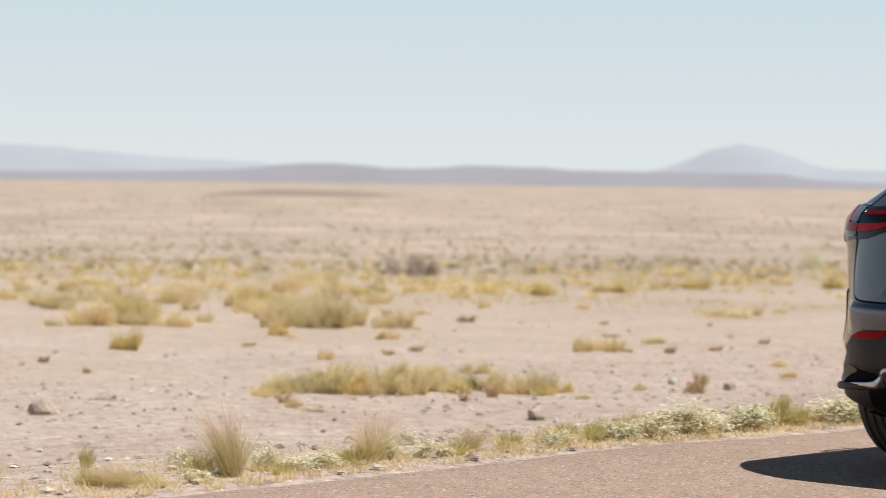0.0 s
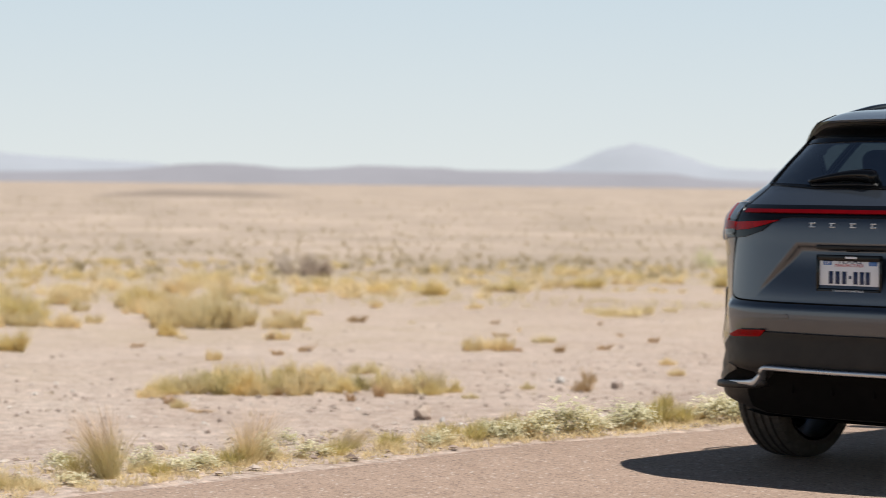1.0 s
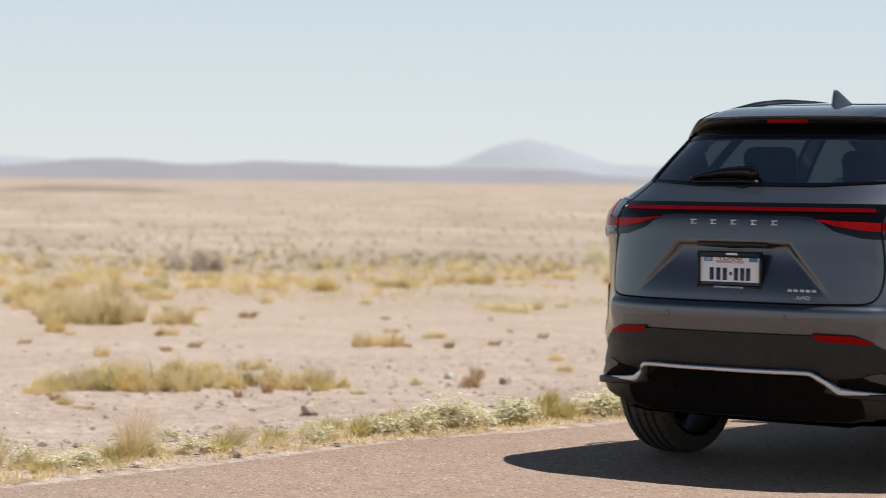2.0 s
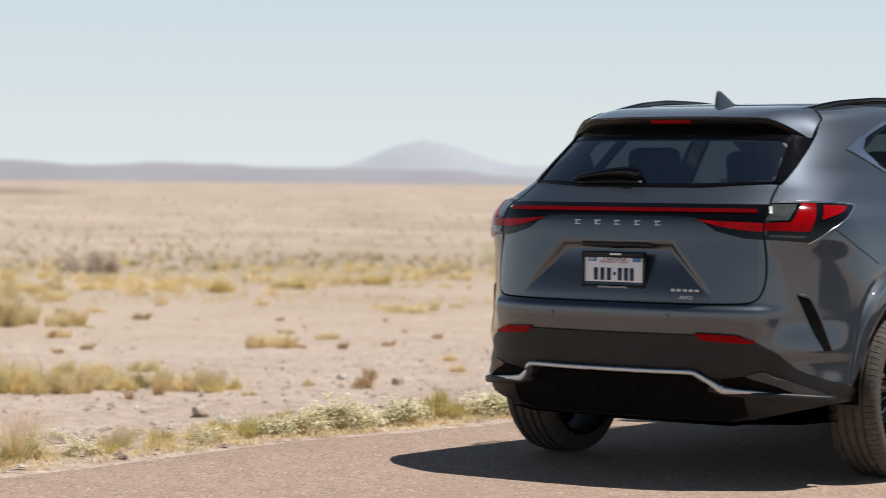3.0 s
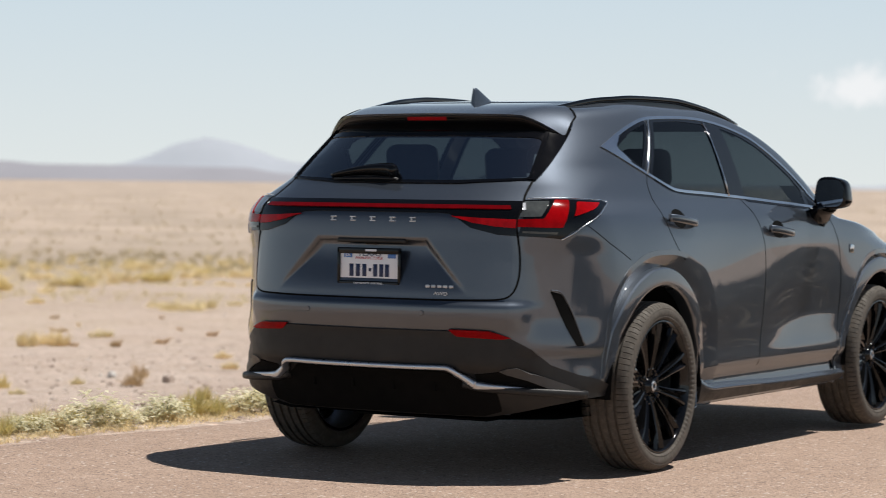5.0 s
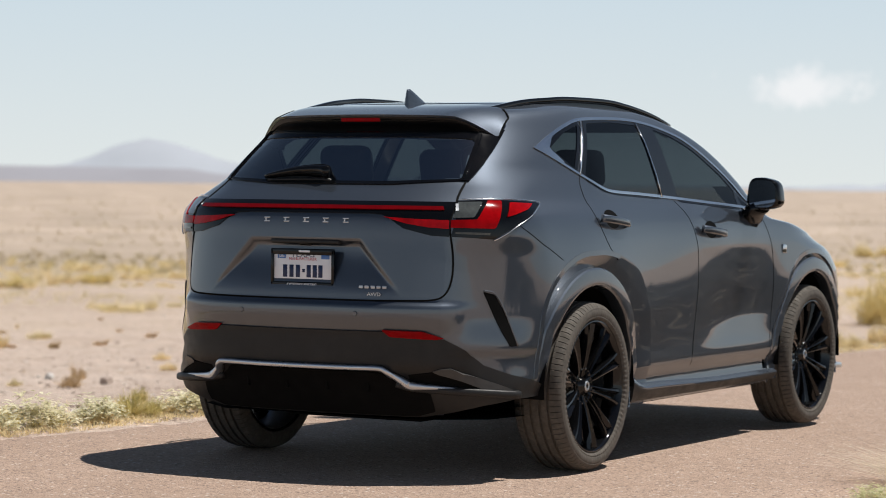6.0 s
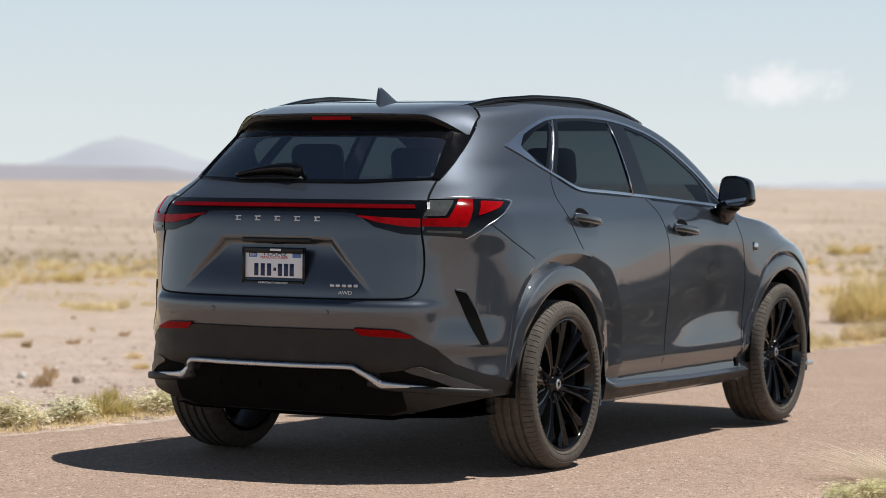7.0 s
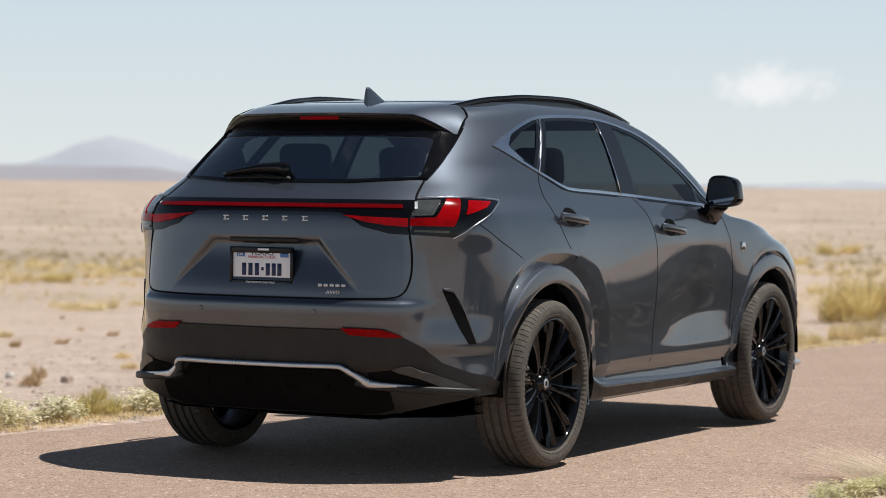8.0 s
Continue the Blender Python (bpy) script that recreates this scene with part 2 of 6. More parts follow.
PAINT = paint_material()
GLOSS_BLACK = plain("gloss_black", (0.003, 0.003, 0.0035), 0.05, 0, 0, 0.1, spec=0.3)
SATIN_BLACK = plain("satin_black_plastic", (0.0125, 0.012, 0.012), 0.5, 0, 0, 0.2, 8, 0.01, 0.0005, 900, 0.35)
# Satin plastic made paler: the light caught by the bumper fin is put in.
SUNLIT_PLASTIC = plain("sunlit_plastic", (0.05, 0.05, 0.05), 0.42, 0, 0, 0.15, 8, 0.03, 0.0005, 900, 0.4)
RUBBER = plain("tyre_rubber", (0.07, 0.061, 0.051), 0.85, 0, 0, 0.12, 14, 0.15, 0.0005, 500)
# Black underbody and joints; also patches with a hollow's shade put into colour.
DARK = plain("underbody_and_shade_black", (0.005, 0.005, 0.005), 0.8, spec=0.06)
RIM_BLACK = plain("black_alloy", (0.004, 0.004, 0.0045), 0.06, 0, 0, 0.15, 10, spec=0.42)
STEEL = plain("brake_steel", (0.25, 0.25, 0.26), 0.35, 1.0)
BARREL = plain("wheel_barrel", (0.3, 0.3, 0.31), 0.4, 0.9)
MOULDING = plain("satin_moulding", (0.66, 0.68, 0.71), 0.22, 1.0, 0.2, 0.05)
CHROME = plain("satin_chrome", (0.62, 0.63, 0.65), 0.16, 1.0, 0, 0.05)
SILVER = plain("silver_trim", (0.5, 0.515, 0.54), 0.3, 0.9, 0.3, 0.06)
LAMP_RED = plain("red_lamp_lens", (0.26, 0.0018, 0.0035), 0.09, 0, 0.0, 0.25, 18, spec=0.06)
LAMP_INNER = plain("deep_red_lens", (0.34, 0.0025, 0.005), 0.2, 0, 0.2, 0.35, 24, spec=0.06)
LAMP_DARK_RED = plain("dark_red_lens", (0.11, 0.0015, 0.003), 0.12, 0, 0, 0.15, 20, spec=0.08)
LAMP_SMOKE = plain("smoked_lens", (0.06, 0.066, 0.064), 0.08, 0.2, 0.6, 0.3, 30)
LAMP_CLEAR = plain("clear_lens", (0.045, 0.038, 0.028), 0.2, 0.2, 0.3, 0.3, 40)
PLATE_WHITE = plain("plate_white", (0.72, 0.74, 0.78), 0.35, 0, 0.3, 0.05)
INK_BLUE = plain("ink_blue", (0.015, 0.03, 0.09), 0.5)
INK_RED = plain("ink_red", (0.45, 0.04, 0.05), 0.5)
STICKER_BLUE = plain("sticker_blue", (0.08, 0.2, 0.5), 0.4)
SEAT = plain("black_upholstery", (0.018, 0.018, 0.02), 0.6, 0, 0, 0.2)
REAR_GLASS = glass_material("privacy_glass", (0.6, 0.65, 0.64), 0.33)
SCREEN_GLASS = glass_material("windscreen_glass", (0.78, 0.82, 0.82))
SIDE_GLASS = glass_material("side_glass", (0.07, 0.09, 0.1), 0.02, 0.62)
SOIL = ground_material()
ROAD = road_material()
STONE = stone_material()
STONE_BROWN = plain("brown_stone", (0.41, 0.325, 0.265), 0.9, 0, 0, 0.3, 12, 0.3, 0.01, 60)
STONE_TAN = plain("tan_stone", (0.4, 0.32, 0.27), 0.9, 0, 0, 0.25, 12, 0.3, 0.01, 60)
STONE_WHITE = plain("white_stone", (0.5, 0.47, 0.44), 0.9, 0, 0, 0.15, 12, 0.2, 0.01, 60)
STRAW = leaf_material("straw_grass", (0.745, 0.605, 0.335), (0.93, 0.8, 0.54), through=0.52)
OLIVE = leaf_material("olive_grass", (0.73, 0.58, 0.25), (0.92, 0.765, 0.43), through=0.52)
PINKISH = leaf_material('bleached_grass', (0.5, 0.4, 0.26), (0.72, 0.6, 0.44), through=0.5)
VERGE = leaf_material("verge_green_grass", (0.52, 0.44, 0.15), (0.78, 0.66, 0.33), through=0.5)
BLOND = leaf_material("blond_grass", (0.8, 0.7, 0.56), (0.94, 0.86, 0.74), through=0.6)
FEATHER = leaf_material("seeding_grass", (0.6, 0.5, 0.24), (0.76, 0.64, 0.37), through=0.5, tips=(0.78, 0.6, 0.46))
BRUSH = leaf_material("dark_brush", (0.05, 0.038, 0.022), (0.13, 0.1, 0.055), through=0.1)
DRY_SHRUB = leaf_material("dry_shrub", (0.48, 0.385, 0.22), (0.66, 0.54, 0.35), through=0.35)
RUST = leaf_material("rust_grass", (0.52, 0.35, 0.19), (0.72, 0.53, 0.33), through=0.4)
PALE_LEAF = leaf_material("pale_leaves", (0.6, 0.56, 0.35), (0.92, 0.88, 0.71), through=0.45)
GREEN_LEAF = leaf_material("green_leaves", (0.55, 0.47, 0.22), (0.76, 0.66, 0.39), through=0.45)
FRESH_LEAF = leaf_material("fresh_green_leaves", (0.46, 0.46, 0.19), (0.74, 0.73, 0.42), through=0.45)
PALE_GREEN = leaf_material("pale_green_leaves", (0.52, 0.5, 0.25), (0.86, 0.82, 0.56), through=0.45)
TWIG = leaf_material("grey_twigs", (0.54, 0.45, 0.38), (0.7, 0.6, 0.52), through=0.15)
# Hill colours with the air's haze painted in; the last value is their glow.
HILL_FAR = hazed_material("far_mountain", (0.3, 0.318, 0.35), 1.05)
HILL_MID = hazed_material("far_mesa", (0.25, 0.245, 0.268), 0.9)
HILL_NEAR = hazed_material("far_ridge", (0.31, 0.25, 0.205), 0.55)


# ---- helpers for building ----
def mesh_of(name, bm, material, smooth=True):
    data = bpy.data.meshes.new(name)
    bm.to_mesh(data)
    bm.free()
    data.materials.append(material)
    if smooth:
        data.polygons.foreach_set("use_smooth", [True] * len(data.polygons))
    return data


def part(name, bm, material, parent, label="", smooth=True):
    """One mesh as a part of a thing, or of a part."""
    ob = new(name, bm if isinstance(bm, bpy.types.Mesh) else mesh_of(name, bm, material, smooth))
    ob.parent = parent
    return tagged(ob, label)


def raw_mesh(name, verts, faces, material, smooth=False):
    data = bpy.data.meshes.new(name)
    data.from_pydata(verts, [], faces)
    data.materials.append(material)
    if smooth:
        data.polygons.foreach_set("use_smooth", [True] * len(data.polygons))
    return data

# ---- ground, road and distance ----
def smooth_step(a, b, v):
    s = min(max((v - a) / (b - a), 0.0), 1.0)
    return s * s * (3 - 2 * s)


def road_z(y, x=0.0):
    u = y - 1.0
    swell = 0.035 * smooth_step(-0.6, -2.0, x) * smooth_step(1.6, -1.5, y)
    return swell if u < 0 else swell - 0.0215 * (math.sqrt(u * u + 9.0) - 3.0)


def plain_z(x, y):
    s = -0.64 * x + 0.77 * y
    if s < 0:
        return -0.3 - 0.004 * s * math.exp(s / 30)
    if s < 250:
        return -0.3 - 0.0255 * s
    u = s - 250
    if u < 500:
        return -6.68 - 0.0255 * u + 0.000031 * u * u
    return -11.68 + 0.0055 * (u - 500)


ROAD_LEFT, ROAD_RIGHT = -2.0, 2.15


def ground_z(x, y):
    off = max(ROAD_LEFT - x, x - ROAD_RIGHT, 0.0)
    if off > 60:
        return plain_z(x, y)
    rough = 0.05 * noise.noise((x * 0.25, y * 0.25, 0)) + 0.025 * noise.noise((x * 1.1, y * 1.1, 3)) + 0.008 * noise.noise((x * 4, y * 4, 5))
    fade = smooth_step(0.3, 4.5, off)
    z = road_z(y, x) * (1 - fade) + plain_z(x, y) * fade
    return z - 0.02 + rough * smooth_step(0.0, 3.0, off) - 0.03 * (1 - smooth_step(-0.25, 0.05, max(ROAD_LEFT - x, x - ROAD_RIGHT)))


def build_ground():
    rings = [0.0] + [0.35 * 1.0 * k for k in range(1, 60)]
    while rings[-1] < 4700:
        rings.append(rings[-1] * 1.035)
    turns, cx, cy = 300, -4.0, 2.0
    verts, faces = [(cx, cy, ground_z(cx, cy))], []
    for r in rings[1:]:
        for k in range(turns):
            a = 2 * math.pi * k / turns
            x, y = cx + r * math.cos(a), cy + r * math.sin(a)
            verts.append((x, y, ground_z(x, y)))
    for k in range(turns):
        faces.append((0, 1 + k, 1 + (k + 1) % turns))
    for j in range(len(rings) - 2):
        a, b = 1 + j * turns, 1 + (j + 1) * turns
        for k in range(turns):
            q = (k + 1) % turns
            faces.append((a + k, b + k, b + q, a + q))
    ob = new("ground", raw_mesh("ground", verts, faces, SOIL, True))
    tagged(ob, "pinkish tan gravelly desert soil reaching to the horizon", "ground", kind="structure")


def build_road():
    rows = [-60 + 1.0 * k for k in range(50)] + [-10 + 0.08 * k for k in range(340)] + [17.2 + 1.5 * k for k in range(250)]
    across = [0.0, 0.03, 0.12, 0.3, 0.5, 0.7, 0.88, 0.97, 1.0]
    verts, faces = [], []
    for y in rows:
        left = ROAD_LEFT + 0.07 * noise.noise((y * 0.7, 0, 0)) + 0.045 * noise.noise((y * 3.1, 1, 0)) + 0.02 * noise.noise((y * 9, 2, 0))
        right = ROAD_RIGHT + 0.07 * noise.noise((y * 0.7, 5, 0)) + 0.045 * noise.noise((y * 3.1, 6, 0)) + 0.02 * noise.noise((y * 9, 7, 0))
        for f in across:
            x = left + (right - left) * f
            drop = 0.045 if f in (0.0, 1.0) else 0.0
            verts.append((x, y, road_z(y, x) - drop - 0.012 * (2 * f - 1) ** 2))
    w = len(across)
    for j in range(len(rows) - 1):
        for k in range(w - 1):
            a = j * w + k
            faces.append((a, a + 1, a + w + 1, a + w))
    tagged(new("road", raw_mesh("road", verts, faces, ROAD, True)), "narrow reddish grey chip-seal desert road with ragged edges", "road", kind="structure")


def ridge(name, label, material, away, tall, bearings, base=-30.0, seed=0, rough=0.12, depth=350.0):
    """Hills far off: bearings and heights (in degrees above the eye's level) along a line that far from the camera."""
    eye = Vector((5.5, -9.9, 1.2))
    rng = 90
    verts, faces = [], []
    rows = 14
    first, last = bearings[0][0], bearings[-1][0]
    for i in range(rng + 1):
        b = first + (last - first) * i / rng
        h = away * math.tan(radians(glide(bearings, b)))
        h += rough * h * noise.noise((b * 1.9, seed, 0)) + rough * 0.5 * h * noise.noise((b * 6.3, seed, 2))
        for j in range(rows + 1):
            f = j / rows
            up = math.sin(math.pi * min(f * 1.0, 1.0)) ** 0.8
            d = away + depth * (f - 0.5)
            z = base + (h - base) * up
            z += 0.1 * max(h, 5) * up * noise.noise((b * 3.7, f * 7, seed + 9)) * (1 if 0.05 < f < 0.45 else 0)
            verts.append((eye.x + d * math.sin(radians(b)), eye.y + d * math.cos(radians(b)), eye.z + z))
    for i in range(rng):
        for j in range(rows):
            a = i * (rows + 1) + j
            faces.append((a, a + rows + 1, a + rows + 2, a + 1))
    return tagged(new(name, raw_mesh(name, verts, faces, material, True)), label, "hills", kind="structure")


def build_cloud():
    """A small fair-weather cloud, far off and high."""
    m, n, l, p = nodes_of("cloud")
    c = n.new("ShaderNodeTexCoord")
    t = n.new("ShaderNodeTexNoise")
    t.inputs["Scale"].default_value, t.inputs["Detail"].default_value, t.inputs["Roughness"].default_value = 0.012, 9, 0.68
    l.new(c.outputs["Object"], t.inputs["Vector"])
    fall = n.new("ShaderNodeVectorMath")
    fall.operation = "LENGTH"
    squash = n.new("ShaderNodeVectorMath")
    squash.operation, squash.inputs[1].default_value = "MULTIPLY", (1 / 185, 1 / 185, 1 / 58)
    l.new(c.outputs["Object"], squash.inputs[0])
    l.new(squash.outputs["Vector"], fall.inputs[0])
    sub = n.new("ShaderNodeMath")
    sub.operation, sub.inputs[1].default_value = "MULTIPLY_ADD", 2.3
    back_off = n.new("ShaderNodeMath")
    back_off.operation, back_off.inputs[0].default_value = "SUBTRACT", -0.38
    l.new(fall.outputs["Value"], back_off.inputs[1])
    l.new(t.outputs["Fac"], sub.inputs[0])
    l.new(back_off.outputs[0], sub.inputs[2])
    cover = ramp(n, l, sub.outputs[0], [(0.04, (0, 0, 0)), (0.5, (0.78, 0.78, 0.78))]).outputs["Color"]
    clear, glow, mix = n.new("ShaderNodeBsdfTransparent"), n.new("ShaderNodeEmission"), n.new("ShaderNodeMixShader")
    glow.inputs["Color"].default_value, glow.inputs["Strength"].default_value = (0.99, 0.99, 1.0, 1), 0.84
    l.new(cover, mix.inputs[0])
    l.new(clear.outputs[0], mix.inputs[1])
    l.new(glow.outputs[0], mix.inputs[2])
    l.new(mix.outputs[0], n["Material Output"].inputs["Surface"])
    way = Vector((math.sin(radians(-20.75)) , math.cos(radians(-20.75)), math.tan(radians(2.46)))) * 4600
    side = Vector((way.y, -way.x, 0)).normalized()
    verts, faces = [], []
    for k in range(13):
        for z in (-75, -25, 25, 75):
            u = -220 + 440 * k / 12
            verts.append(tuple(side * u + Vector((0, 0, z)) + way.normalized() * (u * u / 9200)))
    for k in range(12):
        for j in range(3):
            a = k * 4 + j
            faces.append((a, a + 4, a + 5, a + 1))
    ob = new("backdrop_cloud", raw_mesh("cloud", verts, faces, m, True))
    ob.location = Vector((5.6, -9.9, 1.2)) + way
    ob.visible_shadow = False
    tagged(ob, "small white cloud in the pale sky", "cloud", kind="structure")


# ---- the form of the car: x to its right, y ahead of the rear axle, z up ----
def glide(keys, v):
    """A smooth curve without overshoot through (place, value) keys."""
    n = len(keys)
    if v <= keys[0][0]:
        return keys[0][1]
    if v >= keys[-1][0]:
        return keys[-1][1]
    i = 0
    while v > keys[i + 1][0]:
        i += 1

    def run(k):
        return (keys[k + 1][1] - keys[k][1]) / (keys[k + 1][0] - keys[k][0])

    def slope(k):
        if k == 0:
            return run(0)
        if k == n - 1:
            return run(n - 2)
        a, b = run(k - 1), run(k)
        return 0.0 if a * b <= 0 else 2 * a * b / (a + b)

    h = keys[i + 1][0] - keys[i][0]
    s = (v - keys[i][0]) / h
    a, b, p, q = keys[i][1], keys[i + 1][1], slope(i) * h, slope(i + 1) * h
    return a * (1 + 2 * s) * (1 - s) ** 2 + p * s * (1 - s) ** 2 + b * s * s * (3 - 2 * s) + q * s * s * (s - 1)


def soft_min(a, b, k):
    h = max(k - abs(a - b), 0.0) / k
    return min(a, b) - h * h * k * 0.25


def bump(v, centre, width):
    return math.exp(-(((v - centre) / width) ** 2))


REAR = [(0.22, -0.74), (0.285, -0.82), (0.37, -0.872), (0.42, -0.893), (0.46, -0.922), (0.478, -0.95), (0.5, -0.957), (0.62, -0.962), (0.66, -0.974), (0.7, -0.984), (0.741, -0.982), (0.757, -0.962), (0.8, -0.956), (0.9, -0.943), (1.0, -0.93), (1.09, -0.918), (1.125, -0.904), (1.155, -0.873), (1.18, -0.833), (1.2, -0.798), (1.235, -0.737), (1.25, -0.713), (1.3, -0.66), (1.4, -0.555), (1.5, -0.45), (1.55, -0.4), (1.575, -0.3), (1.6, -0.08), (1.62, 0.06)]
BOW = [(0.22, 0.66), (1.2, 0.66), (1.3, 0.75), (1.5, 1.35), (1.6, 1.5)]
NOSE = [(0.22, 3.5), (0.3, 3.62), (0.45, 3.66), (0.65, 3.675), (0.8, 3.64), (0.88, 3.55), (0.93, 3.45), (0.97, 3.3), (1.01, 3.17), (1.05, 2.95), (1.075, 2.76), (1.1, 2.47), (1.13, 2.38), (1.2, 2.28), (1.3, 2.13), (1.4, 1.94), (1.5, 1.68), (1.56, 1.44), (1.6, 1.2), (1.62, 1.0)]
SIDE = [(0.22, 0.80), (0.27, 0.86), (0.31, 0.872), (0.365, 0.863), (0.435, 0.886), (0.5, 0.885), (0.6, 0.89), (0.75, 0.9), (0.9, 0.898), (1.0, 0.888), (1.08, 0.872), (1.14, 0.848), (1.19, 0.82), (1.25, 0.8), (1.35, 0.76), (1.45, 0.715), (1.52, 0.675), (1.58, 0.632), (1.605, 0.605), (1.62, 0.575)]


CALM = [(0.22, -0.76), (0.285, -0.86), (0.37, -0.93), (0.5, -0.956), (0.7, -0.968), (0.9, -0.952), (1.09, -0.932), (1.155, -0.875), (1.2, -0.798)]


def rear_y(z):
    return glide(REAR, z)


def bow(z):
    return glide(BOW, z)


def nose_y(z):
    return glide(NOSE, z)


def side_x(y, z):
    crest = 0.76 + 0.13 * smooth_step(0.45, 1.3, y)
    x = glide(SIDE, z - (crest - 0.82) * bump(z, crest, 0.2))
    x += 0.03 * bump(y, 0.0, 0.5) * bump(z, 0.8, 0.3) + 0.03 * bump(y, 2.69, 0.5) * bump(z, 0.7, 0.32)
    # the pressing low in the front door: its floor faces up, with a crisp lower edge
    valley, edge = 0.565 + 0.055 * smooth_step(1.2, 1.9, y), 0.468
    deep = bump(z, valley, 0.27) if z > valley else max(0.0, (z - edge) / (valley - edge))
    x -= 0.024 * deep * smooth_step(1.1, 1.7, y) * smooth_step(2.3, 2.0, y)
    if z > 1.12:
        up = min((z - 1.12) / 0.2, 1.0)
        x -= up * 0.13 * max(0.0, 0.35 - y) ** 1.5
        x -= up * 0.015 * max(0.0, y - 1.0) ** 2
    return x


def wide(y, z):
    """Half the width of the body at a place along it and a height."""
    far = rear_y(z)
    if z < 1.2:
        calm = glide(CALM, z)
        s = min(max((y - calm - 0.06) / 0.16, 0.0), 1.0)
        far += (calm - far) * s * s * (3 - 2 * s)
    a = (max(y - far, 0.0) / bow(z)) ** 0.25
    b = (max(nose_y(z) - y, 0.0) / (0.75 - 0.35 * min(max((z - 1.0) / 0.1, 0.0), 1.0))) ** 0.25
    soft = 0.07 + 0.09 * min(max((z - 1.17) / 0.12, 0.0), 1.0)
    x = soft_min(soft_min(side_x(y, z), a, soft), b, 0.12)
    # the haunch: the rear corner draws in above the bumper's wedge and is undercut below its crease
    if 0.3 < z < 1.05 and y < -0.4:
        if z < 0.558:
            draw = 0.55 * smooth_step(0.56, 0.532, z) * smooth_step(0.3, 0.54, z)
        else:
            draw = smooth_step(0.558, 0.7, z) if z < 0.72 else smooth_step(1.05, 0.72, z)
        x -= (0.012 * smooth_step(0.3, 0.54, z) * smooth_step(1.05, 0.95, z) + 0.02 * draw) * smooth_step(-0.88, -0.76, y) * smooth_step(-0.42, -0.6, y)
    return max(x, 0.0)


def back(x, z):
    """How far back the body reaches at a place across it and a height."""
    low, high = rear_y(z), 0.6
    for _ in range(30):
        mid = (low + high) / 2
        if wide(mid, z) < abs(x):
            low = mid
        else:
            high = mid
    return low


TOP = [(-0.45, 1.566), (-0.3, 1.578), (0.0, 1.614), (0.15, 1.625), (0.4, 1.634), (0.8, 1.63), (1.05, 1.612), (1.35, 1.57), (1.6, 1.53)]


REAR_ARCH = [(-24, 0.65), (0, 0.665), (28, 0.69), (43, 0.695), (57, 0.656), (77, 0.612), (90, 0.598), (110, 0.606), (128, 0.616), (137, 0.606), (146, 0.574), (155, 0.535), (170, 0.505), (205, 0.5)]
FRONT_ARCH = [(-24, 0.59), (60, 0.57), (90, 0.565), (112, 0.572), (123, 0.562), (133, 0.546), (142, 0.53), (180, 0.54), (205, 0.545)]


def arch_edge(turn, axle):
    """How far the hollow round a wheel reaches, by the turn from straight ahead."""
    return glide(REAR_ARCH if axle == 0 else FRONT_ARCH, math.degrees(turn))


def recess(x, z):
    """The hollow round the number plate."""
    side = 0.281 + (1.003 - z) * 0.88 - abs(x)
    up = 1.008 - z
    edge = min(side / 0.04, up / 0.016, (z - 0.775) / 0.19)
    s = min(max(edge, 0.0), 1.0)
    return 0.032 * s * s * (3 - 2 * s)


def around(turn, z):
    """A place on the body by its turn (degrees from straight back, to the right) round an upright line through the boot, and its height."""
    s, c = math.sin(math.radians(abs(turn))), math.cos(math.radians(abs(turn)))
    low, high, far = 0.0, 1.6, rear_y(z)
    for _ in range(32):
        r = (low + high) / 2
        x, y = r * s, -0.2 - r * c
        if y > far and x < wide(y, z):
            low = r
        else:
            high = r
    x, y = low * s, -0.2 - low * c
    return (x if turn >= 0 else -x), y + recess(x, z), z


def turn_of(x, y):
    return math.degrees(math.atan2(x, -(y + 0.2)))


# ---- building on the car's form ----
def on_side(hand):
    def place(u, v):
        return Vector((hand * wide(u, v), u, v))
    return place


def on_wrap(u, v):
    return Vector(around(u, v))


def lifted(place, u, v, off, du):
    """A place on the form, lifted off it along its normal."""
    p = place(u, v)
    a, b = place(u + du, v) - place(u - du, v), place(u, v + 0.004) - place(u, v - 0.004)
    n = a.cross(b).normalized()
    if n.dot(p - Vector((0, max(p.y, -0.2) if p.y > -0.2 else -0.2, p.z))) < 0:
        n = -n
    return p + n * off


def rounded(pts, r, steps=4):
    """A polygon with its corners rounded; a corner may have its own share as a third value."""
    out, n = [], len(pts)
    for k in range(n):
        a, b, c = (Vector(pts[(k + d) % n][:2]) for d in (-1, 0, 1))
        share = pts[k][2] if len(pts[k]) > 2 else r
        p = b + (a - b) * min(share, 0.5)
        q = b + (c - b) * min(share, 0.5)
        for s in range(steps + 1):
            t = s / steps
            out.append(tuple(p * (1 - t) ** 2 + b * 2 * t * (1 - t) + q * t * t))
    return out


def line_poly(pts, width, stretch=1.0):
    """The outline of a line of some width. stretch: how much longer a unit of u is than one of v."""
    left, right = [], []
    for k, p in enumerate(pts):
        a, b = pts[max(k - 1, 0)], pts[min(k + 1, len(pts) - 1)]
        d = Vector(((b[0] - a[0]) * stretch, b[1] - a[1])).normalized() * width / 2
        left.append((p[0] - d.y / stretch, p[1] + d.x))
        right.append((p[0] + d.y / stretch, p[1] - d.x))
    return left + right[::-1]


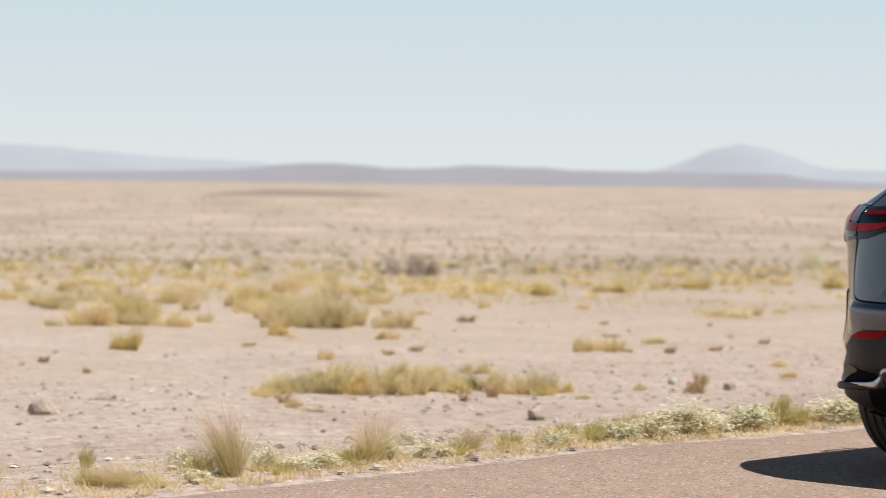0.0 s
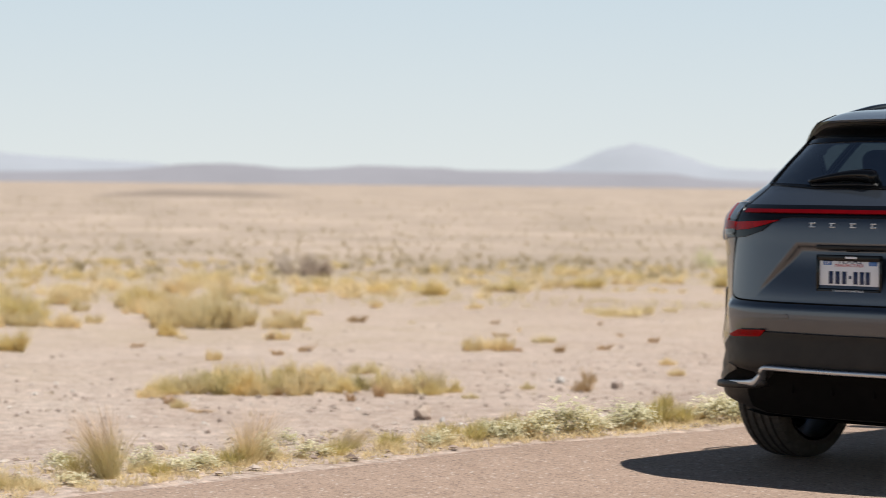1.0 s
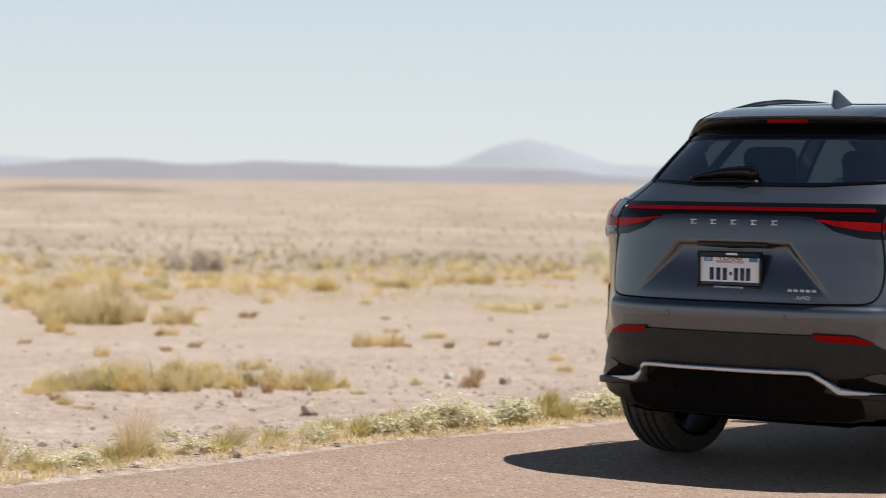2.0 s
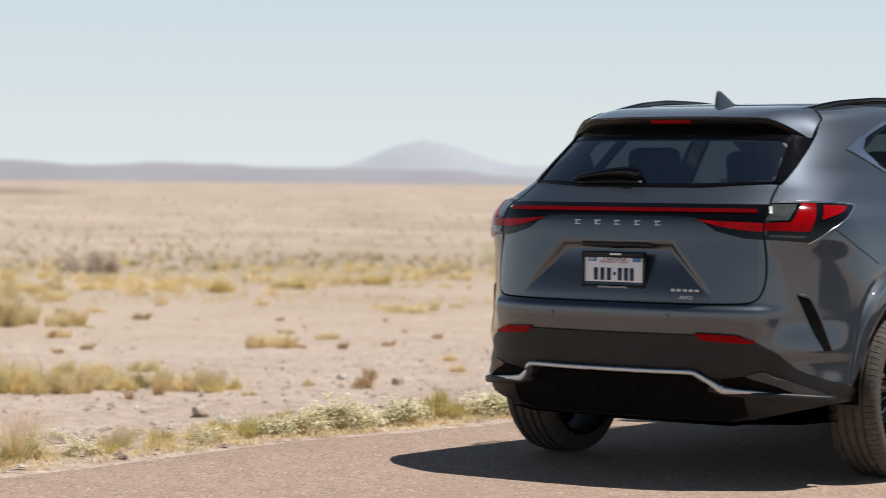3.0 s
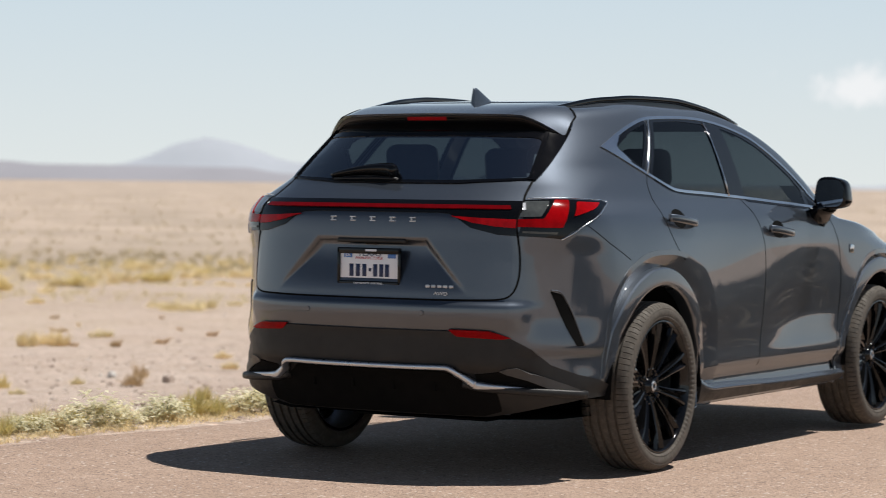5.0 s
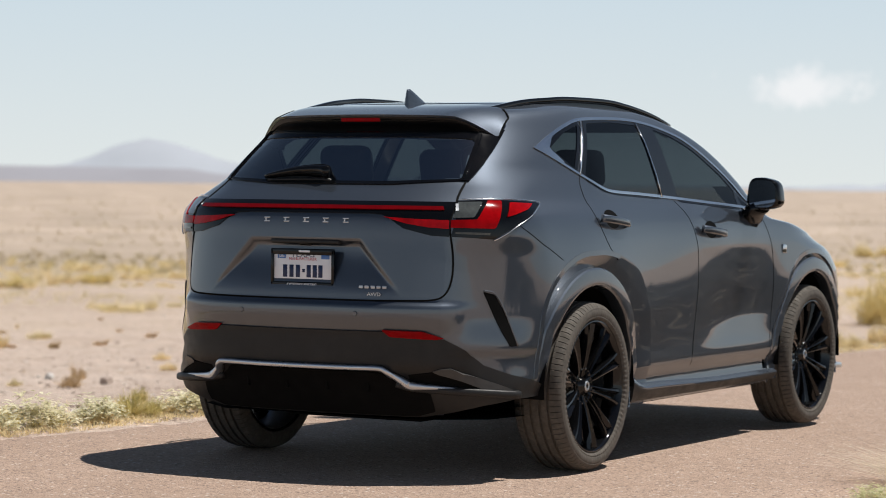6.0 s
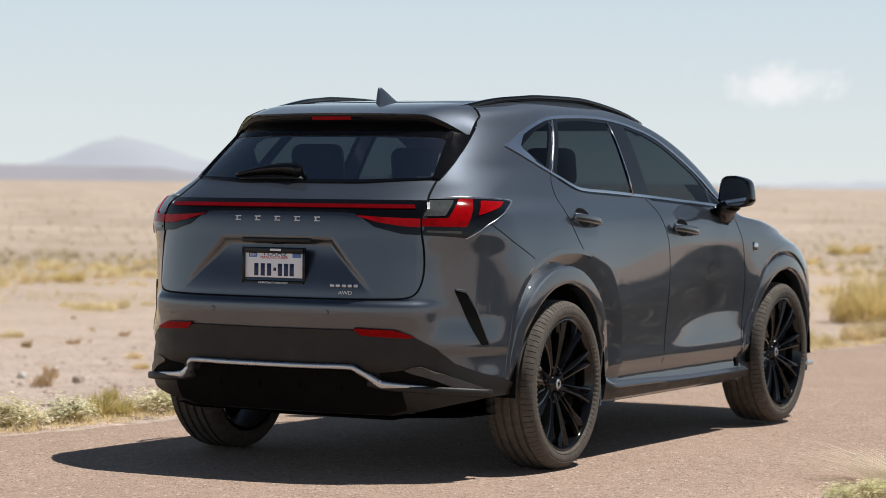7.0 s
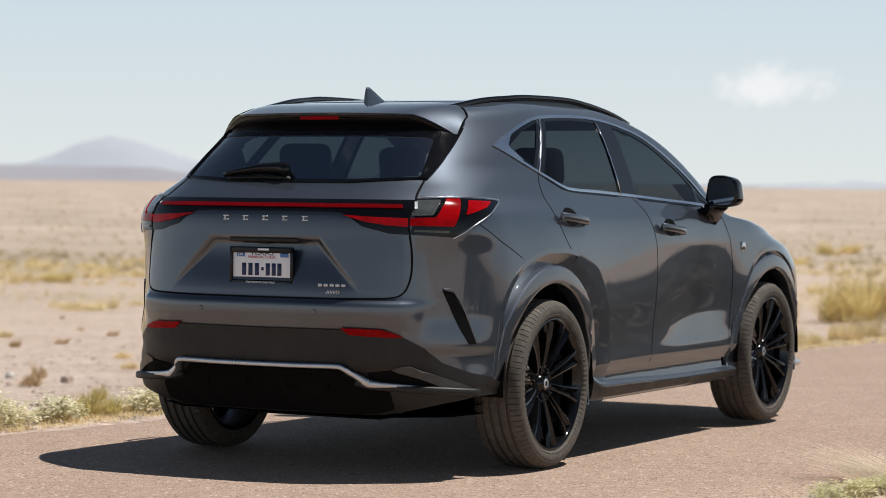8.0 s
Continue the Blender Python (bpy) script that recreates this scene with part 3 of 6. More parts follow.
def curve_through(pts, steps=6):
    """More points along a smooth line through pts."""
    v = [Vector(p) for p in pts]
    v = [v[0] * 2 - v[1]] + v + [v[-1] * 2 - v[-2]]
    out = []
    for k in range(1, len(v) - 2):
        a, b, c, d = v[k - 1], v[k], v[k + 1], v[k + 2]
        for s in range(steps):
            t = s / steps
            out.append(tuple(0.5 * (2 * b + (c - a) * t + (2 * a - 5 * b + 4 * c - d) * t * t + (3 * b - 3 * c + d - a) * t ** 3)))
    return out + [tuple(v[-2])]


def patch(poly, place, out=0.003, thick=0.006, grid=(0.05, 0.05), du=0.002):
    """A panel with the outline poly that follows the form."""
    flat = bmesh.new()
    vs = [flat.verts.new((u, v, 0)) for u, v in poly]
    flat.faces.new(vs)
    for axis, step in ((0, grid[0]), (1, grid[1])):
        lo, hi = min(p[axis] for p in poly), max(p[axis] for p in poly)
        k = math.ceil(lo / step + 0.02)
        while k * step < hi - 0.02 * step:
            co, no = [0, 0, 0], [0, 0, 0]
            co[axis], no[axis] = k * step, 1
            bmesh.ops.bisect_plane(flat, geom=flat.verts[:] + flat.edges[:] + flat.faces[:], plane_co=co, plane_no=no, dist=1e-6)
            k += 1
    bmesh.ops.remove_doubles(flat, verts=flat.verts[:], dist=1e-5)
    bmesh.ops.triangulate(flat, faces=[f for f in flat.faces if len(f.verts) > 4])
    bm = bmesh.new()
    flat.verts.index_update()
    off = out if callable(out) else (lambda u, v: out)
    top = [bm.verts.new(lifted(place, v.co.x, v.co.y, off(v.co.x, v.co.y), du)) for v in flat.verts]
    for f in flat.faces:
        bm.faces.new([top[v.index] for v in f.verts])
    low = {}
    for e in flat.edges:
        if e.is_boundary:
            for v in e.verts:
                if v.index not in low:
                    low[v.index] = (bm.verts.new(top[v.index].co), bm.verts.new(lifted(place, v.co.x, v.co.y, off(v.co.x, v.co.y) - thick, du)))
            a, b = (low[v.index] for v in e.verts)
            bm.faces.new((a[0], b[0], b[1], a[1]))
    flat.free()
    bmesh.ops.recalc_face_normals(bm, faces=bm.faces[:])
    outward = sum((f.normal.dot(f.calc_center_median() - Vector((0, 0.4, 0.8))) * f.calc_area() for f in bm.faces))
    if outward < 0:
        bmesh.ops.reverse_faces(bm, faces=bm.faces[:])
    return bm


def resampled(poly, count):
    pts = [Vector(p) for p in poly] + [Vector(poly[0])]
    runs = [0.0]
    for a, b in zip(pts, pts[1:]):
        runs.append(runs[-1] + (b - a).length)
    out = []
    for k in range(count):
        want = runs[-1] * k / count
        j = max(i for i in range(len(runs) - 1) if runs[i] <= want)
        f = (want - runs[j]) / max(runs[j + 1] - runs[j], 1e-9)
        out.append(tuple(pts[j].lerp(pts[j + 1], f)))
    return out


def inset(poly, by, stretch=1.0):
    """The polygon drawn in by a distance."""
    area = sum(a[0] * b[1] - b[0] * a[1] for a, b in zip(poly, poly[1:] + poly[:1]))
    sign, out, n = (1 if area > 0 else -1), [], len(poly)
    for k in range(n):
        a, c = poly[k - 1], poly[(k + 1) % n]
        d = Vector(((c[0] - a[0]) * stretch, c[1] - a[1]))
        d = d.normalized() if d.length > 1e-9 else Vector((1, 0))
        out.append((poly[k][0] - sign * d.y * by / stretch, poly[k][1] + sign * d.x * by))
    return out


def frame_ring(outer, inner, place, out=0.004, thick=0.008, du=0.002, dish=0.0):
    """A frame between two outlines with the same number of points."""
    bm = bmesh.new()
    n = len(outer)
    rows = []
    for poly, off in ((outer, out - thick), (outer, out), ([tuple((Vector(a) + Vector(b)) / 2) for a, b in zip(outer, inner)], out + dish), (inner, out), (inner, out - thick)):
        rows.append([bm.verts.new(lifted(place, u, v, off, du)) for u, v in poly])
    for a, b in zip(rows, rows[1:]):
        for k in range(n):
            q = (k + 1) % n
            bm.faces.new((a[k], a[q], b[q], b[k]))
    bmesh.ops.recalc_face_normals(bm, faces=bm.faces[:])
    for e in bm.edges:
        if len(e.link_faces) == 2 and e.calc_face_angle(0) > 0.7:
            e.smooth = False
    return bm


def inside(poly, u, v):
    hit, n = False, len(poly)
    for k in range(n):
        (a, b), (c, d) = poly[k], poly[(k + 1) % n]
        if (b > v) != (d > v) and u < (c - a) * (v - b) / (d - b) + a:
            hit = not hit
    return hit


def sweep(line, size, upright=Vector((0, 0, 1)), steps=8, taper=None):
    """A bar with a rounded oblong section (wide, high) along a line of points."""
    bm = bmesh.new()
    rows = []
    for k, p in enumerate(line):
        p = Vector(p)
        d = (Vector(line[min(k + 1, len(line) - 1)]) - Vector(line[max(k - 1, 0)])).normalized()
        s = d.cross(upright).normalized()
        t = s.cross(d).normalized()
        f = taper[k] if taper else 1.0
        ring = []
        for j in range(steps):
            a = 2 * math.pi * (j + 0.5) / steps
            c, e = math.cos(a), math.sin(a)
            ring.append(bm.verts.new(p + s * (math.copysign(abs(c) ** 0.6, c) * size[0] / 2 * f) + t * (math.copysign(abs(e) ** 0.6, e) * size[1] / 2 * f)))
        rows.append(ring)
    for a, b in zip(rows, rows[1:]):
        for j in range(steps):
            q = (j + 1) % steps
            bm.faces.new((a[j], a[q], b[q], b[j]))
    bm.faces.new(rows[0][::-1])
    bm.faces.new(rows[-1])
    bmesh.ops.recalc_face_normals(bm, faces=bm.faces[:])
    return bm


def block(size, at, bevel=0.01, segments=2, turn=None):
    """A box with rounded edges."""
    bm = bmesh.new()
    bmesh.ops.create_cube(bm, size=1.0)
    bmesh.ops.scale(bm, vec=size, verts=bm.verts[:])
    if bevel:
        bmesh.ops.bevel(bm, geom=bm.edges[:], offset=bevel, segments=segments, profile=0.5, affect="EDGES")
    bmesh.ops.transform(bm, matrix=Matrix.Translation(at) @ (turn or Matrix.Identity(4)), verts=bm.verts[:])
    return bm


def lathe(profile, turns=96, axis_x=True):
    """Turns a profile of (x along the axle, radius) round the axle."""
    bm = bmesh.new()
    rows = []
    for x, r in profile:
        rows.append([bm.verts.new((x, r * math.cos(2 * math.pi * k / turns), r * math.sin(2 * math.pi * k / turns))) for k in range(turns)])
    for a, b in zip(rows, rows[1:]):
        for k in range(turns):
            q = (k + 1) % turns
            bm.faces.new((a[k], a[q], b[q], b[k]))
    bmesh.ops.recalc_face_normals(bm, faces=bm.faces[:])
    for e in bm.edges:
        if len(e.link_faces) == 2 and e.calc_face_angle(0) > 0.6:
            e.smooth = False
    return bm


def joined(*parts):
    out = bmesh.new()
    for bm in parts:
        data = bpy.data.meshes.new("piece")
        bm.to_mesh(data)
        bm.free()
        out.from_mesh(data)
        bpy.data.meshes.remove(data)
    return out


# ---- the car ----
SIDE_OPENING = curve_through([(-0.15, 1.412), (0.018, 1.476), (0.19, 1.527), (0.362, 1.556), (0.74, 1.57), (1.03, 1.56), (1.3, 1.52), (1.5, 1.462), (1.78, 1.325), (1.99, 1.17)], 5) + [(1.97, 1.135)] + curve_through([(1.83, 1.148), (1.45, 1.168), (1.09, 1.188), (0.7, 1.207), (0.42, 1.217), (0.3, 1.232), (0.13, 1.292)], 4)
QUARTER = rounded([(-0.04, 1.414, 0.12), (0.14, 1.492, 0.3), (0.31, 1.532, 0.06), (0.105, 1.318, 0.06)], 0.2)
REAR_DOOR = rounded([(0.39, 1.537, 0.06), (0.65, 1.551, 0.3), (0.955, 1.543, 0.08), (0.915, 1.207, 0.05), (0.42, 1.226, 0.2), (0.3, 1.24, 0.25), (0.165, 1.29, 0.06)], 0.1)
FRONT_DOOR = rounded([(1.115, 1.53, 0.06), (1.3, 1.499, 0.3), (1.5, 1.436, 0.3), (1.74, 1.315, 0.2), (1.84, 1.235, 0.06), (1.815, 1.158, 0.06), (1.095, 1.195, 0.06)], 0.1)
FRONT_LITE = rounded([(1.865, 1.215, 0.1), (1.955, 1.148, 0.1), (1.845, 1.155, 0.1)], 0.1)


def wrap(x, y, z):
    return turn_of(x, y), z


def across(x, z):
    """Wrap coordinates of a place at the rear, by how far it lies across and its height."""
    return turn_of(x, back(x, z)), z


def mirrored(poly):
    return [(-u, v) for u, v in reversed(poly)]


def dense(poly, steps):
    """The polygon with each of its sides cut into steps."""
    out = []
    for a, b in zip(poly, poly[1:] + poly[:1]):
        out += [tuple(Vector(a).lerp(Vector(b), k / steps)) for k in range(steps)]
    return out


def glass_line(pts):
    return dense([across(x, z) for x, z in dense(rounded(pts, 0.1, 3), 4)], 1)


GLASS_OUT = glass_line([(-0.584, 1.507, 0.08), (-0.3, 1.514), (0.3, 1.514), (0.584, 1.507, 0.08), (0.599, 1.262, 0.08), (0.3, 1.243), (-0.3, 1.243), (-0.599, 1.262, 0.08)])
GLASS_IN = glass_line([(-0.536, 1.441, 0.1), (-0.25, 1.449), (0.25, 1.449), (0.536, 1.441, 0.1), (0.579, 1.268, 0.06), (0.28, 1.256), (-0.28, 1.256), (-0.579, 1.268, 0.06)])


def body_shell():
    heights = [0.25 + 0.0155 * k for k in range(26)] + [0.653 + 0.0105 * k for k in range(56)] + [1.2413 + 0.0165 * k for k in range(20)] + [1.565, 1.575, 1.585, 1.594, 1.602, 1.609, 1.615]
    rings = []
    for z in heights:
        far, tip, c = rear_y(z), nose_y(z), bow(z)
        x0 = 0.7 * side_x(far + 0.35, z)
        half = [(x0 * k / 110, far + c * (x0 * k / 110) ** 4) for k in range(111)]
        nb = 0.75 - 0.35 * min(max((z - 1.0) / 0.1, 0.0), 1.0)
        x1 = 0.7 * side_x(tip - 0.3, z)
        y0, y1 = half[-1][1], tip - nb * x1 ** 4
        for k in range(1, 120):
            f = k / 120
            f = f * 0.55 + f * f * 0.45
            y = y0 + (y1 - y0) * f
            half.append((wide(y, z), y))
        half += [(x1 * (14 - k) / 14, tip - nb * (x1 * (14 - k) / 14) ** 4) for k in range(15)]
        half = [(x, y + (recess(x, z) if k < 111 else 0)) for k, (x, y) in enumerate(half)]
        rings.append([(x, y, z) for x, y in half] + [(-x, y, z) for x, y in half[-2:0:-1]])
    base = rings[-1]
    for q in (0.985, 0.965, 0.94, 0.91, 0.87, 0.81, 0.72, 0.6, 0.42, 0.22, 0.04):
        ring = []
        for x, y, z in base:
            yc = min(max(y, -0.05), 0.95)
            yy = yc + (y - yc) * q
            ring.append((x * q, yy, z + (max(glide(TOP, yy), z) - z) * (1 - q ** 8)))
        rings.append(ring)
    n = len(base)
    verts = [p for ring in rings for p in ring]
    holes = ((1, QUARTER), (1, REAR_DOOR), (1, FRONT_DOOR), (1, FRONT_LITE))
    faces = []
    for j in range(len(rings) - 1):
        for k in range(n):
            ids = (j * n + k, j * n + (k + 1) % n, (j + 1) * n + (k + 1) % n, (j + 1) * n + k)
            x, y, z = (sum(verts[i][a] for i in ids) / 4 for a in range(3))
            if abs(x) > 0.5 and z < 1.02 and any(math.hypot(y - a, z - 0.37) < arch_edge(math.atan2(z - 0.37, y - a), a) - 0.014 for a in (0.0, 2.69)):
                continue
            if y < -0.3 and z < 0.275 + 0.1 * smooth_step(0.5, 0.84, abs(x)):
                continue
            if z > 1.1 and j < len(heights):
                if abs(x) > 0.4 and y > -0.2 and any(inside(poly, y, z) for _, poly in holes):
                    continue
                if y < 0 and inside(GLASS_IN, turn_of(x, y), z):
                    continue
                if y > 1.2 and y > nose_y(z) - 0.055 and abs(x) < 0.6 and z < 1.53:
                    continue
            faces.append(ids)
    faces.append(tuple(range((len(rings) - 1) * n, len(rings) * n)))
    bm = bmesh.new()
    data = bpy.data.meshes.new("shell")
    data.from_pydata(verts, [], faces)
    bm.from_mesh(data)
    bpy.data.meshes.remove(data)
    bmesh.ops.recalc_face_normals(bm, faces=bm.faces[:])
    return bm


def tyre_mesh():
    """A road tyre: four grooves round the tread, sipes across its blocks, bead and ribs on the sidewall."""
    profile = [(-0.095, 0.285), (-0.112, 0.294), (-0.1195, 0.312), (-0.117, 0.33), (-0.109, 0.352), (-0.098, 0.3632), (-0.086, 0.3665)]
    for g in (-0.062, -0.021, 0.021, 0.062):
        profile += [(g - 0.008, 0.3702), (g - 0.0068, 0.359), (g + 0.0068, 0.359), (g + 0.008, 0.3702)]
    profile += [(0.086, 0.3665), (0.098, 0.3632), (0.109, 0.354), (0.1155, 0.346), (0.1175, 0.342), (0.1172, 0.338), (0.1192, 0.334), (0.1195, 0.318), (0.1175, 0.307), (0.1185, 0.304), (0.1175, 0.301), (0.1135, 0.296), (0.103, 0.291), (0.093, 0.285)]
    pitches, per = 88, 4
    turns = pitches * per
    verts, faces = [], []
    for i, (x, r) in enumerate(profile):
        for k in range(turns):
            rr = r
            slot = k % per == 0
            if slot and abs(x) > 0.08 and r > 0.35:
                rr -= 0.006
            elif slot and r > 0.369 and abs(x) < 0.08:
                rr -= 0.0011
            shift = (-0.72 if k % per == 1 else 0.72 if k % per == 3 else 0) if r > 0.345 else 0
            xx = x - 0.003 if x > 0 and 0.295 < r < 0.3075 and k % 4 < 2 else x
            a = 2 * math.pi * (k + shift + 0.5 * x / 0.1) / turns
            verts.append((xx, rr * math.cos(a), rr * math.sin(a)))
    for j in range(len(profile) - 1):
        for k in range(turns):
            q = (k + 1) % turns
            faces.append((j * turns + k, (j + 1) * turns + k, (j + 1) * turns + q, j * turns + q))
    bm = bmesh.new()
    data = bpy.data.meshes.new("tyre_form")
    data.from_pydata(verts, [], faces)
    bm.from_mesh(data)
    bpy.data.meshes.remove(data)
    bmesh.ops.recalc_face_normals(bm, faces=bm.faces[:])
    for e in bm.edges:
        if len(e.link_faces) == 2 and e.calc_face_angle(0) > 0.5:
            e.smooth = False
    return mesh_of("tyre", bm, RUBBER)


def spoke_mesh():
    """One alloy spoke, from the hub up to the rim, with a ridge along either side."""
    bm = bmesh.new()
    rows = []
    section = ((-0.4, 1.0), (-0.5, 0.45), (-0.42, 0.06), (-0.3, 0.0), (-0.1, 0.42), (0.1, 0.42), (0.3, 0.0), (0.42, 0.06), (0.5, 0.45), (0.4, 1.0))
    for r, w, x, d in ((0.04, 0.028, 0.05, 0.03), (0.07, 0.034, 0.059, 0.038), (0.1, 0.037, 0.07, 0.04), (0.15, 0.045, 0.082, 0.042), (0.2, 0.057, 0.093, 0.042), (0.24, 0.07, 0.1, 0.04), (0.274, 0.086, 0.102, 0.036)):
        rows.append([bm.verts.new((x - d * deep, w * across_by, r)) for across_by, deep in section])
    for a, b in zip(rows, rows[1:]):
        for k in range(10):
            q = (k + 1) % 10
            bm.faces.new((a[k], a[q], b[q], b[k]))
    bm.faces.new(rows[0])
    bm.faces.new(rows[-1][::-1])
    bmesh.ops.recalc_face_normals(bm, faces=bm.faces[:])
    for e in bm.edges:
        if len(e.link_faces) == 2 and e.calc_face_angle(0) > 0.55:
            e.smooth = False
    return mesh_of("spoke", bm, RIM_BLACK)


def web_mesh():
    """The sunken web between the two spokes of a pair, falling away from the hub and open towards the rim."""
    bm = bmesh.new()
    rows = []
    for r, x in ((0.045, 0.047), (0.07, 0.05), (0.1, 0.05), (0.14, 0.046), (0.175, 0.038), (0.2, 0.026)):
        half = r * math.tan(radians(18)) * 0.97
        line = [(-1, 0.006), (-0.6, 0.001), (0, 0.0), (0.6, 0.001), (1, 0.006)]
        front = [bm.verts.new((x + up, half * c, r - 0.012 * (1 - c * c) * (r > 0.18))) for c, up in line]
        behind = [bm.verts.new((x - 0.012, half * c, r)) for c, up in line[::-1]]
        rows.append(front + behind)
    for a, b in zip(rows, rows[1:]):
        for k in range(10):
            q = (k + 1) % 10
            bm.faces.new((a[k], a[q], b[q], b[k]))
    bm.faces.new(rows[0])
    bm.faces.new(rows[-1][::-1])
    bmesh.ops.recalc_face_normals(bm, faces=bm.faces[:])
    for e in bm.edges:
        if len(e.link_faces) == 2 and e.calc_face_angle(0) > 0.55:
            e.smooth = False
    return mesh_of("spoke_web", bm, RIM_BLACK)


def build_wheels(car):
    tyre, spoke, web = tyre_mesh(), spoke_mesh(), web_mesh()
    rim = mesh_of("rim", lathe([(0.1, 0.291), (0.108, 0.289), (0.109, 0.284), (0.104, 0.279), (0.096, 0.275), (0.07, 0.266), (0.02, 0.258), (-0.06, 0.262), (-0.095, 0.272), (-0.106, 0.28), (-0.109, 0.29), (-0.1, 0.293)]), RIM_BLACK)
    barrel = mesh_of("barrel", lathe([(-0.104, 0.277), (-0.096, 0.269), (-0.06, 0.2595), (0.0, 0.2555), (0.03, 0.254)], 72), BARREL)
    hub = mesh_of("hub", lathe([(0.071, 0.0001), (0.071, 0.024), (0.068, 0.029), (0.056, 0.034), (0.047, 0.04), (0.044, 0.048), (0.046, 0.058), (0.052, 0.068), (0.058, 0.076), (0.057, 0.083), (0.045, 0.088), (-0.01, 0.09)], 48), RIM_BLACK)
    cap = mesh_of("hub_cap", lathe([(0.072, 0.011), (0.0745, 0.014), (0.0745, 0.019), (0.071, 0.0225), (0.06, 0.0235)], 40), SILVER)
    disc = mesh_of("brake_disc", lathe([(0.0, 0.08), (0.002, 0.17), (-0.004, 0.173), (-0.026, 0.173), (-0.03, 0.17), (-0.03, 0.08)], 64), STEEL)
    nut = mesh_of("wheel_nut", lathe([(0.064, 0.0001), (0.064, 0.007), (0.06, 0.0095), (0.03, 0.0095)], 6), RIM_BLACK, False)
    for hand in (1, -1):
        for axle, half in ((0.0, 0.8125), (2.69, 0.8025)):
            wheel = part("wheel", bmesh.new(), RIM_BLACK, car, "black multi-spoke alloy wheel with a dusty low-profile tyre")
            spin = 11 if axle else 22
            m = pose(hand * half - (0.018 if hand < 0 else 0.0), axle, 0.3715) @ (Matrix.Identity(4) if hand > 0 else pose(0, 0, 0, 0, 0, 180))
            wheel.matrix_basis = m @ pose(0, 0, 0, spin)
            for name, data, label in (("tyre", tyre, "dusty black rubber tyre with grooved tread"), ("rim", rim, ""), ("barrel", barrel, "bare grey inner face of the rim"), ("hub", hub, ""), ("hub_cap", cap, "silver round hub cap"), ("brake_disc", disc, "grey steel brake disc")):
                part(name, data, None, wheel, label)
            for k in range(5):
                for lean in (-1, 1):
                    s = part("spoke", spoke, None, wheel)
                    s.matrix_basis = pose(0, 0, 0, 72 * k + lean * 18) @ pose(0, 0, 0)
                part("spoke_web", web, None, wheel).matrix_basis = pose(0, 0, 0, 72 * k)
                nu = part("wheel_nut", nut, None, wheel)
                nu.matrix_basis = pose(0, 0, 0, 72 * k + 36) @ pose(-0.006, 0, 0.056)


